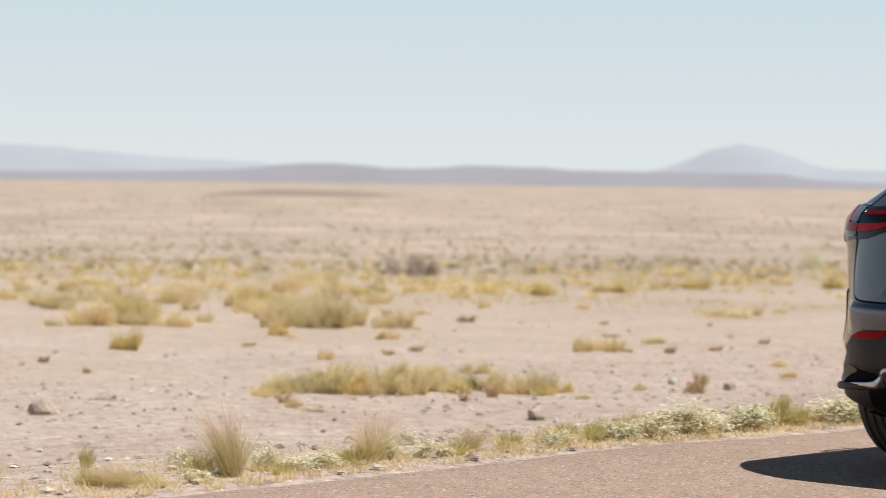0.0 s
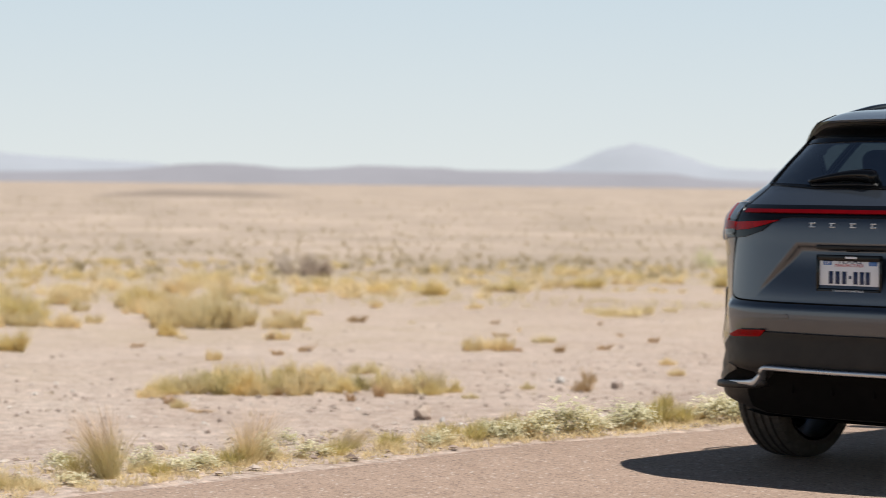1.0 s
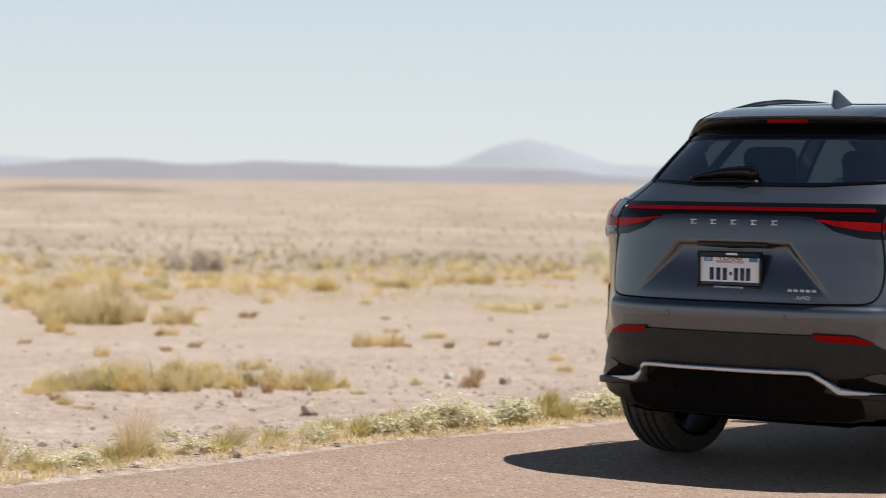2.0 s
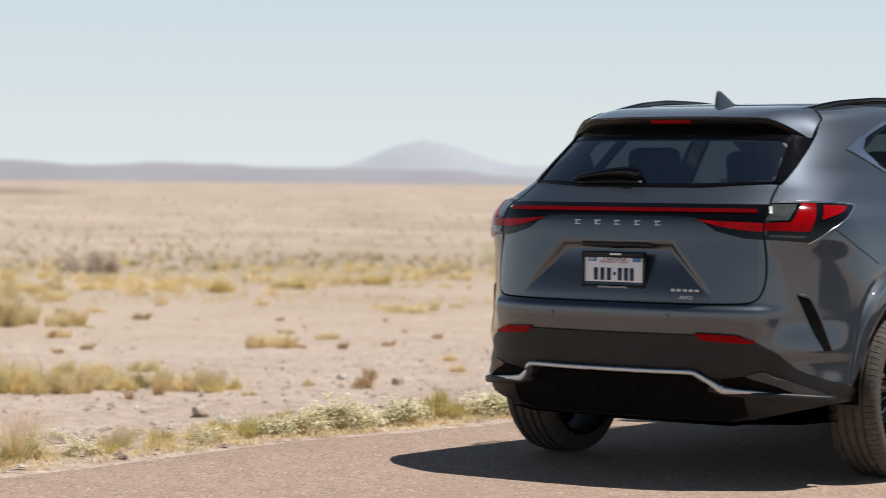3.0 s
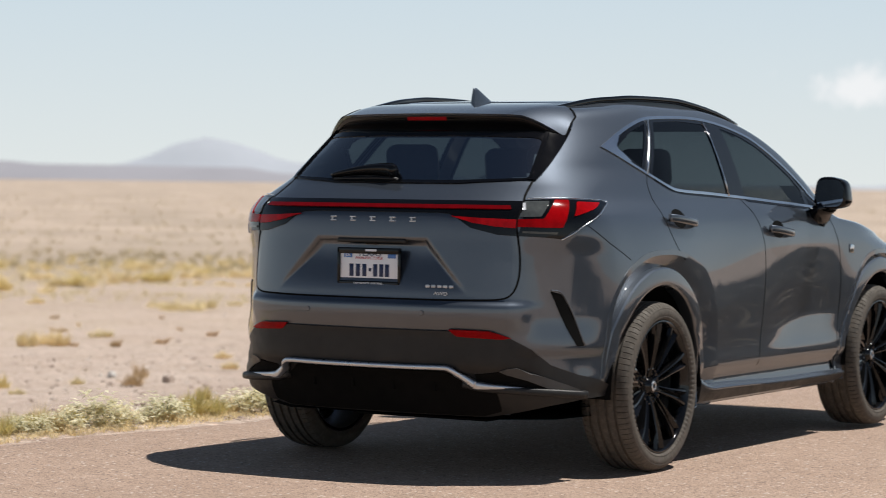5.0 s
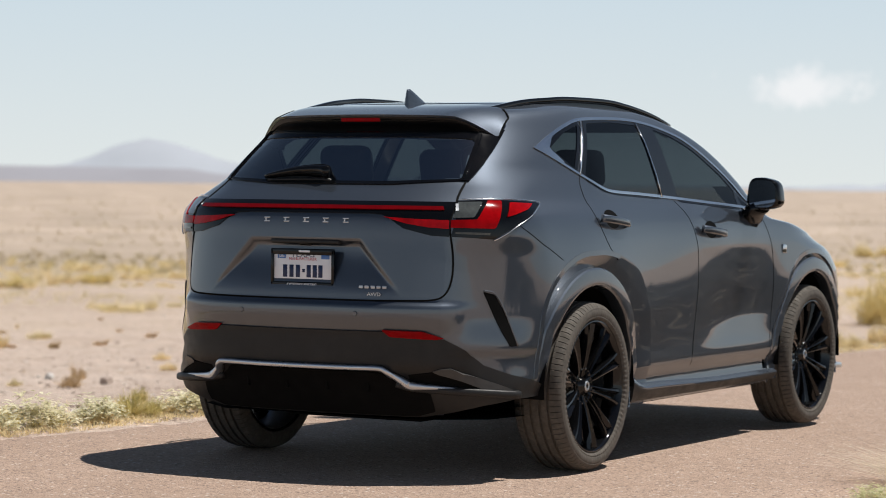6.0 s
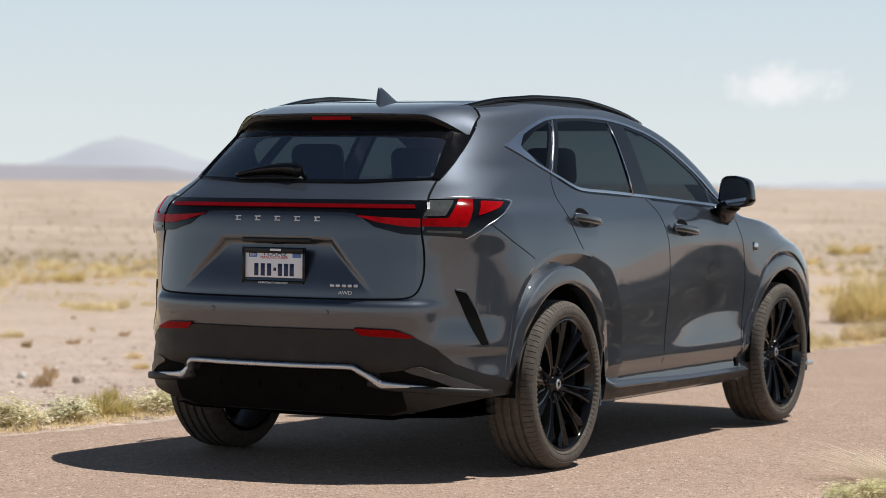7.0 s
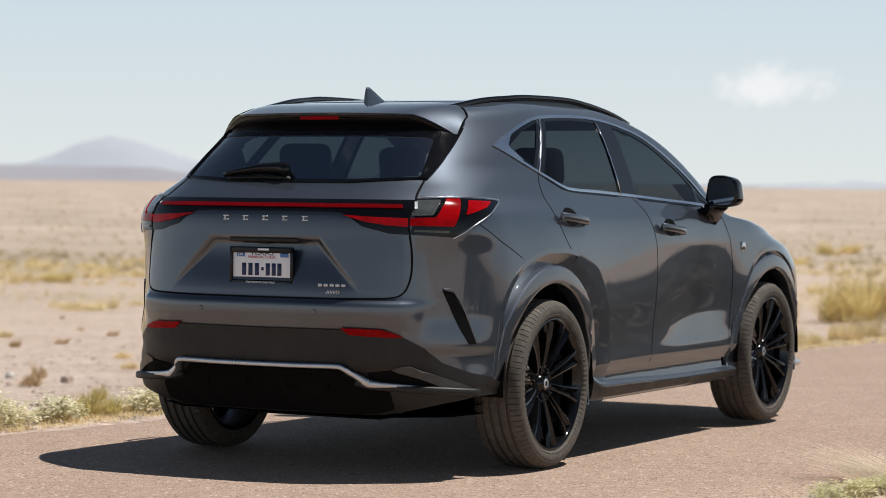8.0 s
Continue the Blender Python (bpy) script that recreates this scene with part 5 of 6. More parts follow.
        for line in ([(0.128, 1.295), (0.095, 1.25), (0.09, 1.17), (0.11, 1.08), (0.165, 0.985), (0.24, 0.92)], [(1.05, 1.185), (1.13, 1.1), (1.18, 0.95), (1.18, 0.7), (1.15, 0.4)], [(2.05, 1.1), (2.13, 0.95), (2.16, 0.7), (2.14, 0.45)]):
            part("door_gap", patch(line_poly(curve_through(line, 4), 0.0035), place, 0.001, 0.003, (0.1, 0.03)), DARK, car)
    # number plate, badges, sensors, camera
    y = back(0, 0.89) + 0.016
    plate = part("number_plate", block((0.3, 0.006, 0.15), (0, y - 0.01, 0.888), 0.002), PLATE_WHITE, car, "white number plate in a black frame")
    bm = joined(block((0.314, 0.014, 0.026), (0, y - 0.014, 0.957), 0.004), block((0.314, 0.014, 0.022), (0, y - 0.014, 0.819), 0.004), block((0.014, 0.014, 0.16), (-0.15, y - 0.014, 0.888), 0.004), block((0.014, 0.014, 0.16), (0.15, y - 0.014, 0.888), 0.004))
    part("plate_frame", bm, GLOSS_BLACK, plate, "black plate frame")
    face = y - 0.0135
    def words(text, size, at, material, parent, wide_by=1.0):
        curve = bpy.data.curves.new("words", "FONT")
        curve.body, curve.size, curve.extrude, curve.align_x, curve.align_y = text, size, 0.0006, "CENTER", "CENTER"
        tmp = bpy.data.objects.new("words", curve)
        scene.collection.objects.link(tmp)
        bpy.context.view_layer.update()
        data = bpy.data.meshes.new_from_object(tmp.evaluated_get(bpy.context.evaluated_depsgraph_get()))
        bpy.data.objects.remove(tmp)
        data.materials.clear()
        data.materials.append(material)
        data.transform(Matrix.Translation(at) @ pose(0, 0, 0, 90) @ Matrix.Diagonal((wide_by, 1, 1, 1)))
        return part("lettering", data, None, parent)
    words("TEXAS", 0.032, (0.0, face, 0.944), INK_BLUE, plate, 1.25)
    words("MANUFACTURER", 0.0175, (0, face, 0.926), INK_RED, plate, 1.0)
    words("JUN", 0.0155, (-0.105, face - 0.0015, 0.937), PLATE_WHITE, plate, 1.0)
    words("EXPERIENCE AMAZING", 0.0135, (0, face - 0.0075, 0.819), PLATE_WHITE, plate, 1.05)
    for k, x in enumerate((-0.088, -0.056, -0.024, 0.03, 0.06, 0.088)):
        part("plate_mark", block((0.02, 0.002, 0.052), (x, face, 0.875), 0.0), INK_BLUE, plate)
    part("plate_star", block((0.012, 0.002, 0.014), (0.004, face, 0.877), 0.0), INK_BLUE, plate)
    for x in (-0.105, 0.112):
        part("sticker", block((0.04, 0.002, 0.02), (x, face, 0.937), 0.0), STICKER_BLUE, plate)
    part("frame_mark", block((0.055, 0.002, 0.009), (0.012, face - 0.0075, 0.959), 0.002), PLATE_WHITE, plate)
    for x in (-0.196, -0.098, 0.0, 0.098, 0.196):
        y1 = back(x, 1.092) - 0.002
        part("maker_badge", joined(block((0.028, 0.005, 0.0055), (x, y1, 1.1), 0.0015), block((0.028, 0.005, 0.0055), (x, y1, 1.0845), 0.0015), block((0.006, 0.005, 0.018), (x - 0.006, y1 + 0.001, 1.092), 0.0015)), SILVER, car)
    for x in (0.292, 0.318, 0.346, 0.372, 0.398):
        part("model_badge", block((0.019, 0.005, 0.0125), (x, back(x, 0.817) - 0.001, 0.817), 0.003, 2, pose(0, 0, 0, 0, 0, 7)), SILVER, car)
    words("AWD", 0.021, (0.355, back(0.355, 0.787) - 0.004, 0.787), SILVER, car, 1.3)
    for x in (-0.281, 0.281):
        bm = lathe([(0.004, 0.0001), (0.004, 0.009), (0.002, 0.011), (-0.004, 0.011)], 24)
        bmesh.ops.transform(bm, matrix=pose(x, back(x, 0.706), 0.706, 0, 0, -90), verts=bm.verts[:])
        part("parking_sensor", bm, PAINT, car)
    part("rear_camera", block((0.06, 0.02, 0.02), (0.0, back(0, 0.99) + 0.015, 0.993), 0.005), GLOSS_BLACK, car)
    part("gate_handle", block((0.34, 0.03, 0.02), (0.0, back(0, 1.0) + 0.012, 1.0), 0.006), SATIN_BLACK, car)
    # rear wiper
    pts = [Vector(around(t, z)) for t, z in (across(-0.02, 1.28), across(-0.06, 1.292), across(-0.16, 1.293), across(-0.26, 1.284), across(-0.355, 1.27))]
    pts = [p + Vector((0, -0.022 + 0.01 * k / 4, 0.004)) for k, p in enumerate(pts)]
    wiper = part("rear_wiper", sweep(curve_through(pts, 5), (0.05, 0.072), Vector((0, -0.6, 0.8)), 14, [(0.55, 0.85, 0.97, 1.0)[k] if k < 4 else 1.0 - 0.7 * ((k - 3) / 17) ** 1.2 for k in range(21)]), GLOSS_BLACK, car, "gloss black drop-shaped rear wiper")
    foot = [Vector(around(t, z)) + Vector((0, -0.006, 0.0)) for t, z in (across(-0.015, 1.262), across(-0.1, 1.265), across(-0.2, 1.264), across(-0.335, 1.26))]
    part("wiper_blade", sweep(curve_through(foot, 4), (0.016, 0.012), Vector((0, -0.6, 0.8)), 8), SATIN_BLACK, wiper, "thin black rubber wiper blade")


def build_side_details(car):
    for hand in (1, -1):
        place = on_side(hand)
        for y, z in ((0.26, 1.098), (1.36, 1.042)):
            p = place(y, z)
            pts = [p + Vector((hand * o, d, -0.1 * d - 0.004)) for d, o in ((-0.13, 0.012), (-0.1, 0.03), (-0.03, 0.038), (0.05, 0.038), (0.11, 0.03), (0.135, 0.012))]
            part("door_handle", sweep(curve_through(pts, 3), (0.022, 0.036), Vector((0, 0, 1)), 10), PAINT, car, "grey door handle with a bright edge")
            cup = [(y + 0.075 * math.cos(a), z + 0.004 + 0.042 * math.sin(a)) for a in [2 * math.pi * k / 20 for k in range(20)]]
            # The cup isn't hollowed out; its shade is a flat dark disc.
            part("handle_cup", patch(cup, place, 0.0008, 0.003, (0.04, 0.04)), DARK, car)
        # mirror
        c = Vector((hand * 0.972, 1.84, 1.222))
        bm = bmesh.new()
        bmesh.ops.create_uvsphere(bm, u_segments=28, v_segments=18, radius=1.0)
        for v in bm.verts:
            q = v.co
            f = [math.copysign(abs(a) ** 0.45, a) for a in q]
            v.co = c + Vector((hand * 0.086 * f[0] * (1 - 0.12 * f[2]), 0.075 * (f[1] if f[1] > 0 else 0.5 * f[1]), 0.082 * f[2] * (1 - 0.2 * max(f[0], 0))))
        mirror = part("door_mirror", bm, GLOSS_BLACK, car, "gloss black door mirror on a short arm")
        part("mirror_arm", sweep([(hand * 0.84, 1.93, 1.075), (hand * 0.875, 1.89, 1.1), (hand * 0.91, 1.86, 1.135), (hand * 0.95, 1.85, 1.16)], (0.13, 0.06), Vector((0, 0, 1)), 10), GLOSS_BLACK, mirror)
        bm = bmesh.new()
        bm.faces.new([bm.verts.new(c + Vector((hand * 0.072 * math.copysign(abs(math.cos(a)) ** 0.6, math.cos(a)), -0.04, 0.068 * math.copysign(abs(math.sin(a)) ** 0.6, math.sin(a))))) for a in [2 * math.pi * k / 32 for k in range(32)]])
        part("mirror_glass", bm, plain("mirror_glass", (0.5, 0.52, 0.55), 0.03, 1.0) if hand > 0 else bpy.data.materials["mirror_glass"], mirror)
        # roof rail
        pts = []
        for x, y, z in ((0.47, -0.22, 1.578), (0.475, -0.17, 1.592), (0.5, 0.09, 1.632), (0.53, 0.3, 1.65), (0.542, 0.46, 1.659), (0.56, 0.82, 1.66), (0.572, 1.0, 1.647), (0.582, 1.18, 1.625), (0.592, 1.33, 1.598), (0.602, 1.47, 1.562)):
            pts.append((hand * x, y, z - 0.013))
        rail = part("roof_rail", sweep(curve_through(pts, 4), (0.03, 0.026), Vector((0, 0, 1)), 12), GLOSS_BLACK, car, "gloss black roof rail")
        foot = [(x - hand * 0.004, y, z - 0.032) for x, y, z in curve_through(pts, 4)]
        part("rail_base", sweep(foot, (0.02, 0.056), Vector((0, 0, 1)), 8), GLOSS_BLACK, rail)
        p = place(2.283, 0.94)
        part("wing_badge", block((0.006, 0.055, 0.045), p + Vector((hand * 0.002, 0, 0)), 0.004, 2, pose(0, 0, 0, -6)), CHROME, car)
    # aerial fin
    bm = bmesh.new()
    rows = []
    for k in range(9):
        f = k / 8
        z0 = 1.6 + 0.078 * f
        front, rear = 0.14 - 0.185 * f ** 0.9, -0.085 + 0.012 * f
        row = []
        for j in range(16):
            a = 2 * math.pi * j / 16
            row.append(bm.verts.new((0.03 * (1 - f) ** 0.7 * math.sin(a) + 0.003 * math.sin(a), (front + rear) / 2 + (front - rear) / 2 * math.cos(a), z0)))
        rows.append(row)
    for a, b in zip(rows, rows[1:]):
        for j in range(16):
            bm.faces.new((a[j], a[(j + 1) % 16], b[(j + 1) % 16], b[j]))
    bm.faces.new(rows[-1])
    part("aerial_fin", bm, PAINT, car, "grey shark-fin aerial")


def build_car():
    car = new("car")
    tagged(car, "dark grey metallic SUV parked on the road", "car")
    build_body(car)
    build_wheels(car)
    build_glass(car)
    build_cabin(car)
    build_rear_details(car)
    build_side_details(car)


# ---- plants and stones ----
def blade_set(rng, count, high, spread, droop, thick, upright=0.6, fan=1.0, wind=(0.0, 0.0), root=0.35):
    """Curved grass blades fanning out of one root, bent by the wind: their corners and faces."""
    verts, faces = [], []
    for _ in range(count):
        a = rng.uniform(0, 2 * math.pi)
        r0 = spread * root * math.sqrt(rng.random())
        lean = spread * fan * rng.random() ** upright
        h = high * rng.uniform(0.5, 1.0) * (1 - 0.35 * (lean / (spread * fan + 1e-6)) ** 2)
        b = a + rng.uniform(-0.5, 0.5)
        dx, dy = math.cos(b) * lean + wind[0] * h, math.sin(b) * lean + wind[1] * h
        x0, y0 = r0 * math.cos(a), r0 * math.sin(a)
        face = rng.uniform(0, math.pi)
        sx, sy = math.cos(face) * thick / 2, math.sin(face) * thick / 2
        sag = droop * rng.random()
        n = len(verts)
        for f, w in ((0.0, 1.0), (0.45, 0.85), (0.8, 0.55)):
            x, y, z = x0 + dx * f ** 1.4, y0 + dy * f ** 1.4, h * (f - sag * f ** 3)
            verts += [(x - sx * w, y - sy * w, z), (x + sx * w, y + sy * w, z)]
        verts.append((x0 + dx * 1.1, y0 + dy * 1.1, h * (1 - sag)))
        faces += [(n, n + 1, n + 3, n + 2), (n + 2, n + 3, n + 5, n + 4), (n + 4, n + 5, n + 6)]
    return verts, faces


def clump_set(rng, tufts, blades, thick, reach=0.36):
    """A bunch grass: a low fan of blades and locks of several heights, with a wispy, uneven outline."""
    sets = [(blade_set(rng, int(blades * tufts * 0.22), 0.95, 0.5, 0.4, thick, 0.65, 1.0, (0.06, 0.0), 0.5), Matrix.Identity(4))]
    for k in range(tufts):
        a, r = rng.uniform(0, 2 * math.pi), reach * math.sqrt(rng.random())
        high = rng.uniform(0.6, 1.3) + 0.6 * rng.random() ** 3
        bend = (rng.uniform(-0.25, 0.35), rng.uniform(-0.25, 0.25))
        sets.append((blade_set(rng, int(blades * 0.72), high, rng.uniform(0.14, 0.3), 0.4, thick, 0.8, 1.0, bend), Matrix.Translation((r * math.cos(a), r * math.sin(a), 0))))
    return merged(sets)


def leaf_set(rng, count, high, spread, leaf, stems=24):
    """A low leafy herb: stems, and folded leaves towards their ends."""
    verts, faces = [], []
    heads = []
    for _ in range(stems):
        a, r = rng.uniform(0, 2 * math.pi), spread * math.sqrt(rng.random())
        top = Vector((r * math.cos(a), r * math.sin(a), high * (1 - 0.55 * (r / spread) ** 2) * rng.uniform(0.7, 1.0)))
        base = Vector((top.x * 0.25, top.y * 0.25, 0))
        heads.append((base, top))
        n = len(verts)
        s = Vector((-math.sin(a), math.cos(a), 0)) * 0.0022
        verts += [tuple(base - s), tuple(base + s), tuple(top + s * 0.5), tuple(top - s * 0.5)]
        faces.append((n, n + 1, n + 2, n + 3))
    for _ in range(count):
        base, top = heads[rng.randrange(len(heads))]
        p = base.lerp(top, rng.uniform(0.35, 1.0) ** 0.7) + Vector((rng.gauss(0, 1), rng.gauss(0, 1), rng.gauss(0, 0.6))) * leaf * 0.35
        a = rng.uniform(0, 2 * math.pi)
        d = Vector((math.cos(a), math.sin(a), rng.uniform(-0.9, 0.45))).normalized() * leaf * rng.uniform(0.6, 1.3)
        s = d.cross(Vector((rng.uniform(-0.4, 0.4), rng.uniform(-0.4, 0.4), 1))).normalized() * leaf * rng.uniform(0.15, 0.26)
        up = Vector((0, 0, leaf * 0.12))
        n = len(verts)
        verts += [tuple(p), tuple(p + d * 0.45 - s + up), tuple(p + d), tuple(p + d * 0.45 + s + up), tuple(p + d * 0.5)]
        faces += [(n, n + 4, n + 1), (n + 1, n + 4, n + 2), (n, n + 3, n + 4), (n + 3, n + 2, n + 4)]
    return verts, faces


def merged(sets):
    verts, faces = [], []
    for (v, f), m in sets:
        n = len(verts)
        verts += [tuple(m @ Vector(p)) for p in v]
        faces += [tuple(i + n for i in q) for q in f]
    return verts, faces


def scaled(sx, sy, sz):
    return Matrix.Diagonal((sx, sy, sz, 1))


def tuft_kind(name, label, category, material, verts_faces, group):
    ob = new(name, raw_mesh(name, *verts_faces, material))
    return tagged(ob, label, category, group)


def plant(kind, spots, rng, used):
    """Sets copies of a kind at places (x, y, width, height); the first is the kind itself."""
    for x, y, w, h in spots:
        m = Matrix.Translation((x, y, ground_z(x, y) - 0.01)) @ pose(0, 0, 0, rng.uniform(-4, 4), rng.uniform(-4, 4), rng.uniform(0, 360))
        if kind.name in used:
            k = kind.scale
            copy_thing(kind, m @ scaled(w / k[0], w / k[1], h / k[2]))
        else:
            used.add(kind.name)
            kind.matrix_basis = m @ scaled(w, w, h)


def build_plants():
    rng, used = random.Random(7), set()
    g = "bunch grasses on the plain"
    olive = [tuft_kind("grass_tuft", "olive yellow bunch grass growing in bare desert soil", "grass", OLIVE, clump_set(rng, 9, 105, 0.0095), g) for _ in range(2)]
    straw = [tuft_kind("grass_tuft", "dry straw yellow bunch grass growing in desert soil", "grass", STRAW, clump_set(rng, 9, 90, 0.0095), g) for _ in range(3)]
    rust = tuft_kind("grass_tuft", "small rust brown dry grass tuft on bare soil", "grass", RUST, clump_set(rng, 5, 70, 0.02), g)
    green = [tuft_kind("desert_shrub", "low olive green desert shrub among dry grass", "shrub", GREEN_LEAF, merged([(leaf_set(rng, 420, 1.0, 0.5, 0.075, 50), Matrix.Identity(4)), (clump_set(rng, 5, 60, 0.016), Matrix.Identity(4))]), "shrubs on the plain") for _ in range(2)]
    twig = tuft_kind("desert_shrub", "leafless grey brown twiggy desert shrub", "shrub", TWIG, clump_set(rng, 6, 90, 0.012), "shrubs on the plain")

    def some(kinds, spots):
        for k, spot in enumerate(spots):
            plant(kinds[(k * 7 + k // 3) % len(kinds)], [spot], rng, used)

    # the clumps that stand out on the plain
    some(olive, [(-26.7, 17.2, 1.15, 0.62), (-27.8, 17.8, 0.75, 0.44), (-28.1, 18.8, 0.7, 0.45), (-18.3, 10.0, 0.5, 0.35), (-21.6, 15.8, 0.45, 0.26), (-31.2, 24.2, 0.9, 0.72), (-36.6, 23.2, 0.8, 0.34), (-42.1, 26.6, 0.7, 0.25), (-42.7, 39.1, 0.9, 0.33), (-45.2, 47.0, 1.1, 0.46), (-42.7, 46.7, 1.15, 0.54), (-45.7, 54.4, 1.25, 0.54), (-51.2, 65.8, 1.5, 0.62), (-49.4, 72.2, 1.4, 0.66)])
    some(straw, [(-23.6, 18.7, 1.1, 0.72), (-24.8, 19.5, 1.0, 0.55), (-23.9, 19.5, 0.9, 0.5), (-25.9, 20.2, 1.0, 0.45), (-27.5, 21.3, 1.0, 0.5), (-24.2, 18.2, 0.8, 0.4), (-29.4, 22.6, 0.9, 0.4), (-22.6, 19.3, 0.8, 0.4), (-32.0, 25.5, 1.0, 0.5), (-34.1, 26.5, 0.75, 0.42), (-46.8, 36.3, 1.3, 0.36), (-19.2, 15.6, 0.46, 0.2), (-46.3, 39.6, 1.1, 0.6), (-46.0, 41.5, 1.3, 0.55), (-64.0, 58.4, 1.9, 0.55), (-54.0, 44.0, 1.2, 0.38), (-58.9, 42.6, 1.6, 0.32), (-46.9, 45.9, 1.2, 0.36), (-48.2, 48.9, 1.2, 0.36), (-46.6, 54.3, 1.1, 0.38), (-52.3, 65.4, 1.2, 0.52), (-57.4, 76.5, 1.15, 0.44), (-57.3, 80.0, 1.4, 0.52), (-81.7, 105.0, 2.6, 0.55), (-57.8, 67.1, 1.3, 0.34), (-58.1, 62.9, 1.25, 0.3), (-24.8, 31.6, 1.25, 0.2), (-25.2, 32.9, 0.66, 0.24), (-26.8, 33.3, 0.6, 0.17), (-29.0, 26.8, 0.55, 0.16), (-15.1, 15.0, 0.36, 0.25), (-14.7, 15.1, 0.33, 0.27), (-15.2, 15.5, 0.42, 0.19)])
    some(olive, [(-8.9, 33.0, 1.7, 1.15), (-9.4, 33.6, 1.3, 0.95), (-8.3, 34.2, 1.4, 1.15), (-7.6, 33.4, 1.2, 0.95), (-142.1, 408.3, 5.2, 2.4), (-145.8, 432.0, 5.0, 2.4), (-76.2, 214.3, 2.0, 0.9)])
    some(straw, [(-2.35, 11.3, 0.28, 0.2), (-2.3, 12.1, 0.38, 0.2), (-2.4, 13.5, 0.4, 0.3), (-2.6, 10.6, 0.34, 0.14), (-2.5, 14.6, 0.4, 0.3), (-9.8, 31.6, 0.8, 0.45)])
    # the broad patch of mixed growth near the road
    patch_spots = [(-10.1, 4.6, 0.2, 0.08), (-10.3, 5.0, 0.25, 0.11), (-10.3, 5.3, 0.3, 0.2), (-10.2, 5.5, 0.3, 0.21), (-10.1, 5.7, 0.3, 0.22), (-10.0, 5.8, 0.26, 0.17), (-9.8, 6.1, 0.28, 0.21), (-10.2, 6.7, 0.22, 0.18), (-10.7, 7.6, 0.28, 0.14), (-10.1, 7.2, 0.27, 0.17), (-9.8, 7.3, 0.3, 0.18), (-9.5, 7.1, 0.3, 0.2), (-9.2, 7.2, 0.3, 0.2), (-9.2, 7.5, 0.2, 0.11), (-12.0, 7.5, 0.33, 0.17), (-11.8, 6.9, 0.28, 0.15), (-11.7, 7.9, 0.28, 0.18), (-11.7, 9.1, 0.29, 0.13), (-11.7, 8.4, 0.34, 0.13), (-10.9, 6.3, 0.3, 0.16), (-11.1, 7.0, 0.34, 0.14), (-10.6, 5.7, 0.26, 0.14), (-10.4, 6.0, 0.3, 0.18), (-10.3, 7.0, 0.3, 0.16), (-10.0, 6.7, 0.26, 0.14), (-9.7, 6.6, 0.24, 0.13), (-9.6, 7.6, 0.3, 0.16), (-10.5, 7.2, 0.3, 0.14), (-9.0, 7.0, 0.2, 0.13), (-10.6, 5.2, 0.3, 0.13), (-10.9, 5.6, 0.3, 0.14), (-10.3, 4.8, 0.2, 0.09)]
    for k, spot in enumerate(patch_spots):
        spot = (spot[0], spot[1], spot[2] * 1.3, spot[3] * 1.2)
        plant((straw[k % 3], olive[k % 2], straw[(k + 1) % 3], green[k % 2], olive[(k + 1) % 2], straw[(k + 2) % 3])[k % 6], [spot], rng, used)
    some(green, [(-10.1, 6.1, 0.26, 0.3), (-10.2, 6.35, 0.3, 0.18), (-10.15, 5.9, 0.24, 0.16)])
    lush = tuft_kind("desert_shrub", "fresh yellow-green desert shrub standing on the plain", "shrub", FRESH_LEAF, leaf_set(rng, 420, 1.0, 0.5, 0.09, 50), "shrubs on the plain")
    plant(lush, [(-108.7, 158.3, 2.4, 2.3)], rng, used)
    plant(twig, [(-78.8, 79.5, 2.6, 1.35), (-77.4, 79.0, 2.0, 1.1)], rng, used)
    plant(rust, [(-14.1, 15.5, 0.2, 0.13), (-9.4, 9.9, 0.17, 0.17), (-9.0, 6.3, 0.16, 0.14), (-8.7, 5.6, 0.1, 0.1), (-16.4, 7.2, 0.16, 0.1), (-14.4, 6.2, 0.14, 0.08), (-9.2, 4.0, 0.13, 0.1), (-8.58, 3.73, 0.24, 0.04), (-10.3, 5.0, 0.32, 0.06), (-15.4, 19.4, 0.2, 0.11), (-22.6, 24.7, 0.2, 0.1), (-19.2, 15.5, 0.2, 0.15), (-18.9, 12.6, 0.22, 0.08), (-14.5, 15.2, 0.16, 0.08), (-16.5, 13.3, 0.27, 0.1), (-9.1, 7.05, 0.16, 0.14), (-9.95, 6.0, 0.14, 0.1)], rng, used)
    # tufts without a place of their own
    far = []
    for _ in range(60):
        b, d = radians(rng.uniform(-56, -14)), rng.uniform(19, 60)
        far.append((5.5 + d * math.sin(b), -9.9 + d * math.cos(b)))
    far = [(x, y) for x, y in far if x < -4.5]
    for k, (x, y) in enumerate(far):
        s = rng.uniform(0.06, 0.2) * (1 + 0.012 * math.hypot(x, y))
        plant((rust, straw[k % 3], straw[(k + 1) % 3])[k % 3], [(x, y, s * rng.uniform(1.0, 1.8), s * rng.uniform(0.45, 0.8))], rng, used)
    for k in range(46):
        b, d = radians(rng.uniform(-56, -44)), rng.uniform(40, 75)
        h = rng.uniform(0.2, 0.5)
        plant(straw[k % 3], [(5.5 + d * math.sin(b), -9.9 + d * math.cos(b), h * rng.uniform(1.4, 2.6), h)], rng, used)
    # plants along the road's edge
    v = "plants along the road edge"
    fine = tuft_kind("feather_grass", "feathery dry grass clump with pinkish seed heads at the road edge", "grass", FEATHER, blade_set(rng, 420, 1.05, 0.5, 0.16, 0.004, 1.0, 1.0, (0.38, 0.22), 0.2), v)
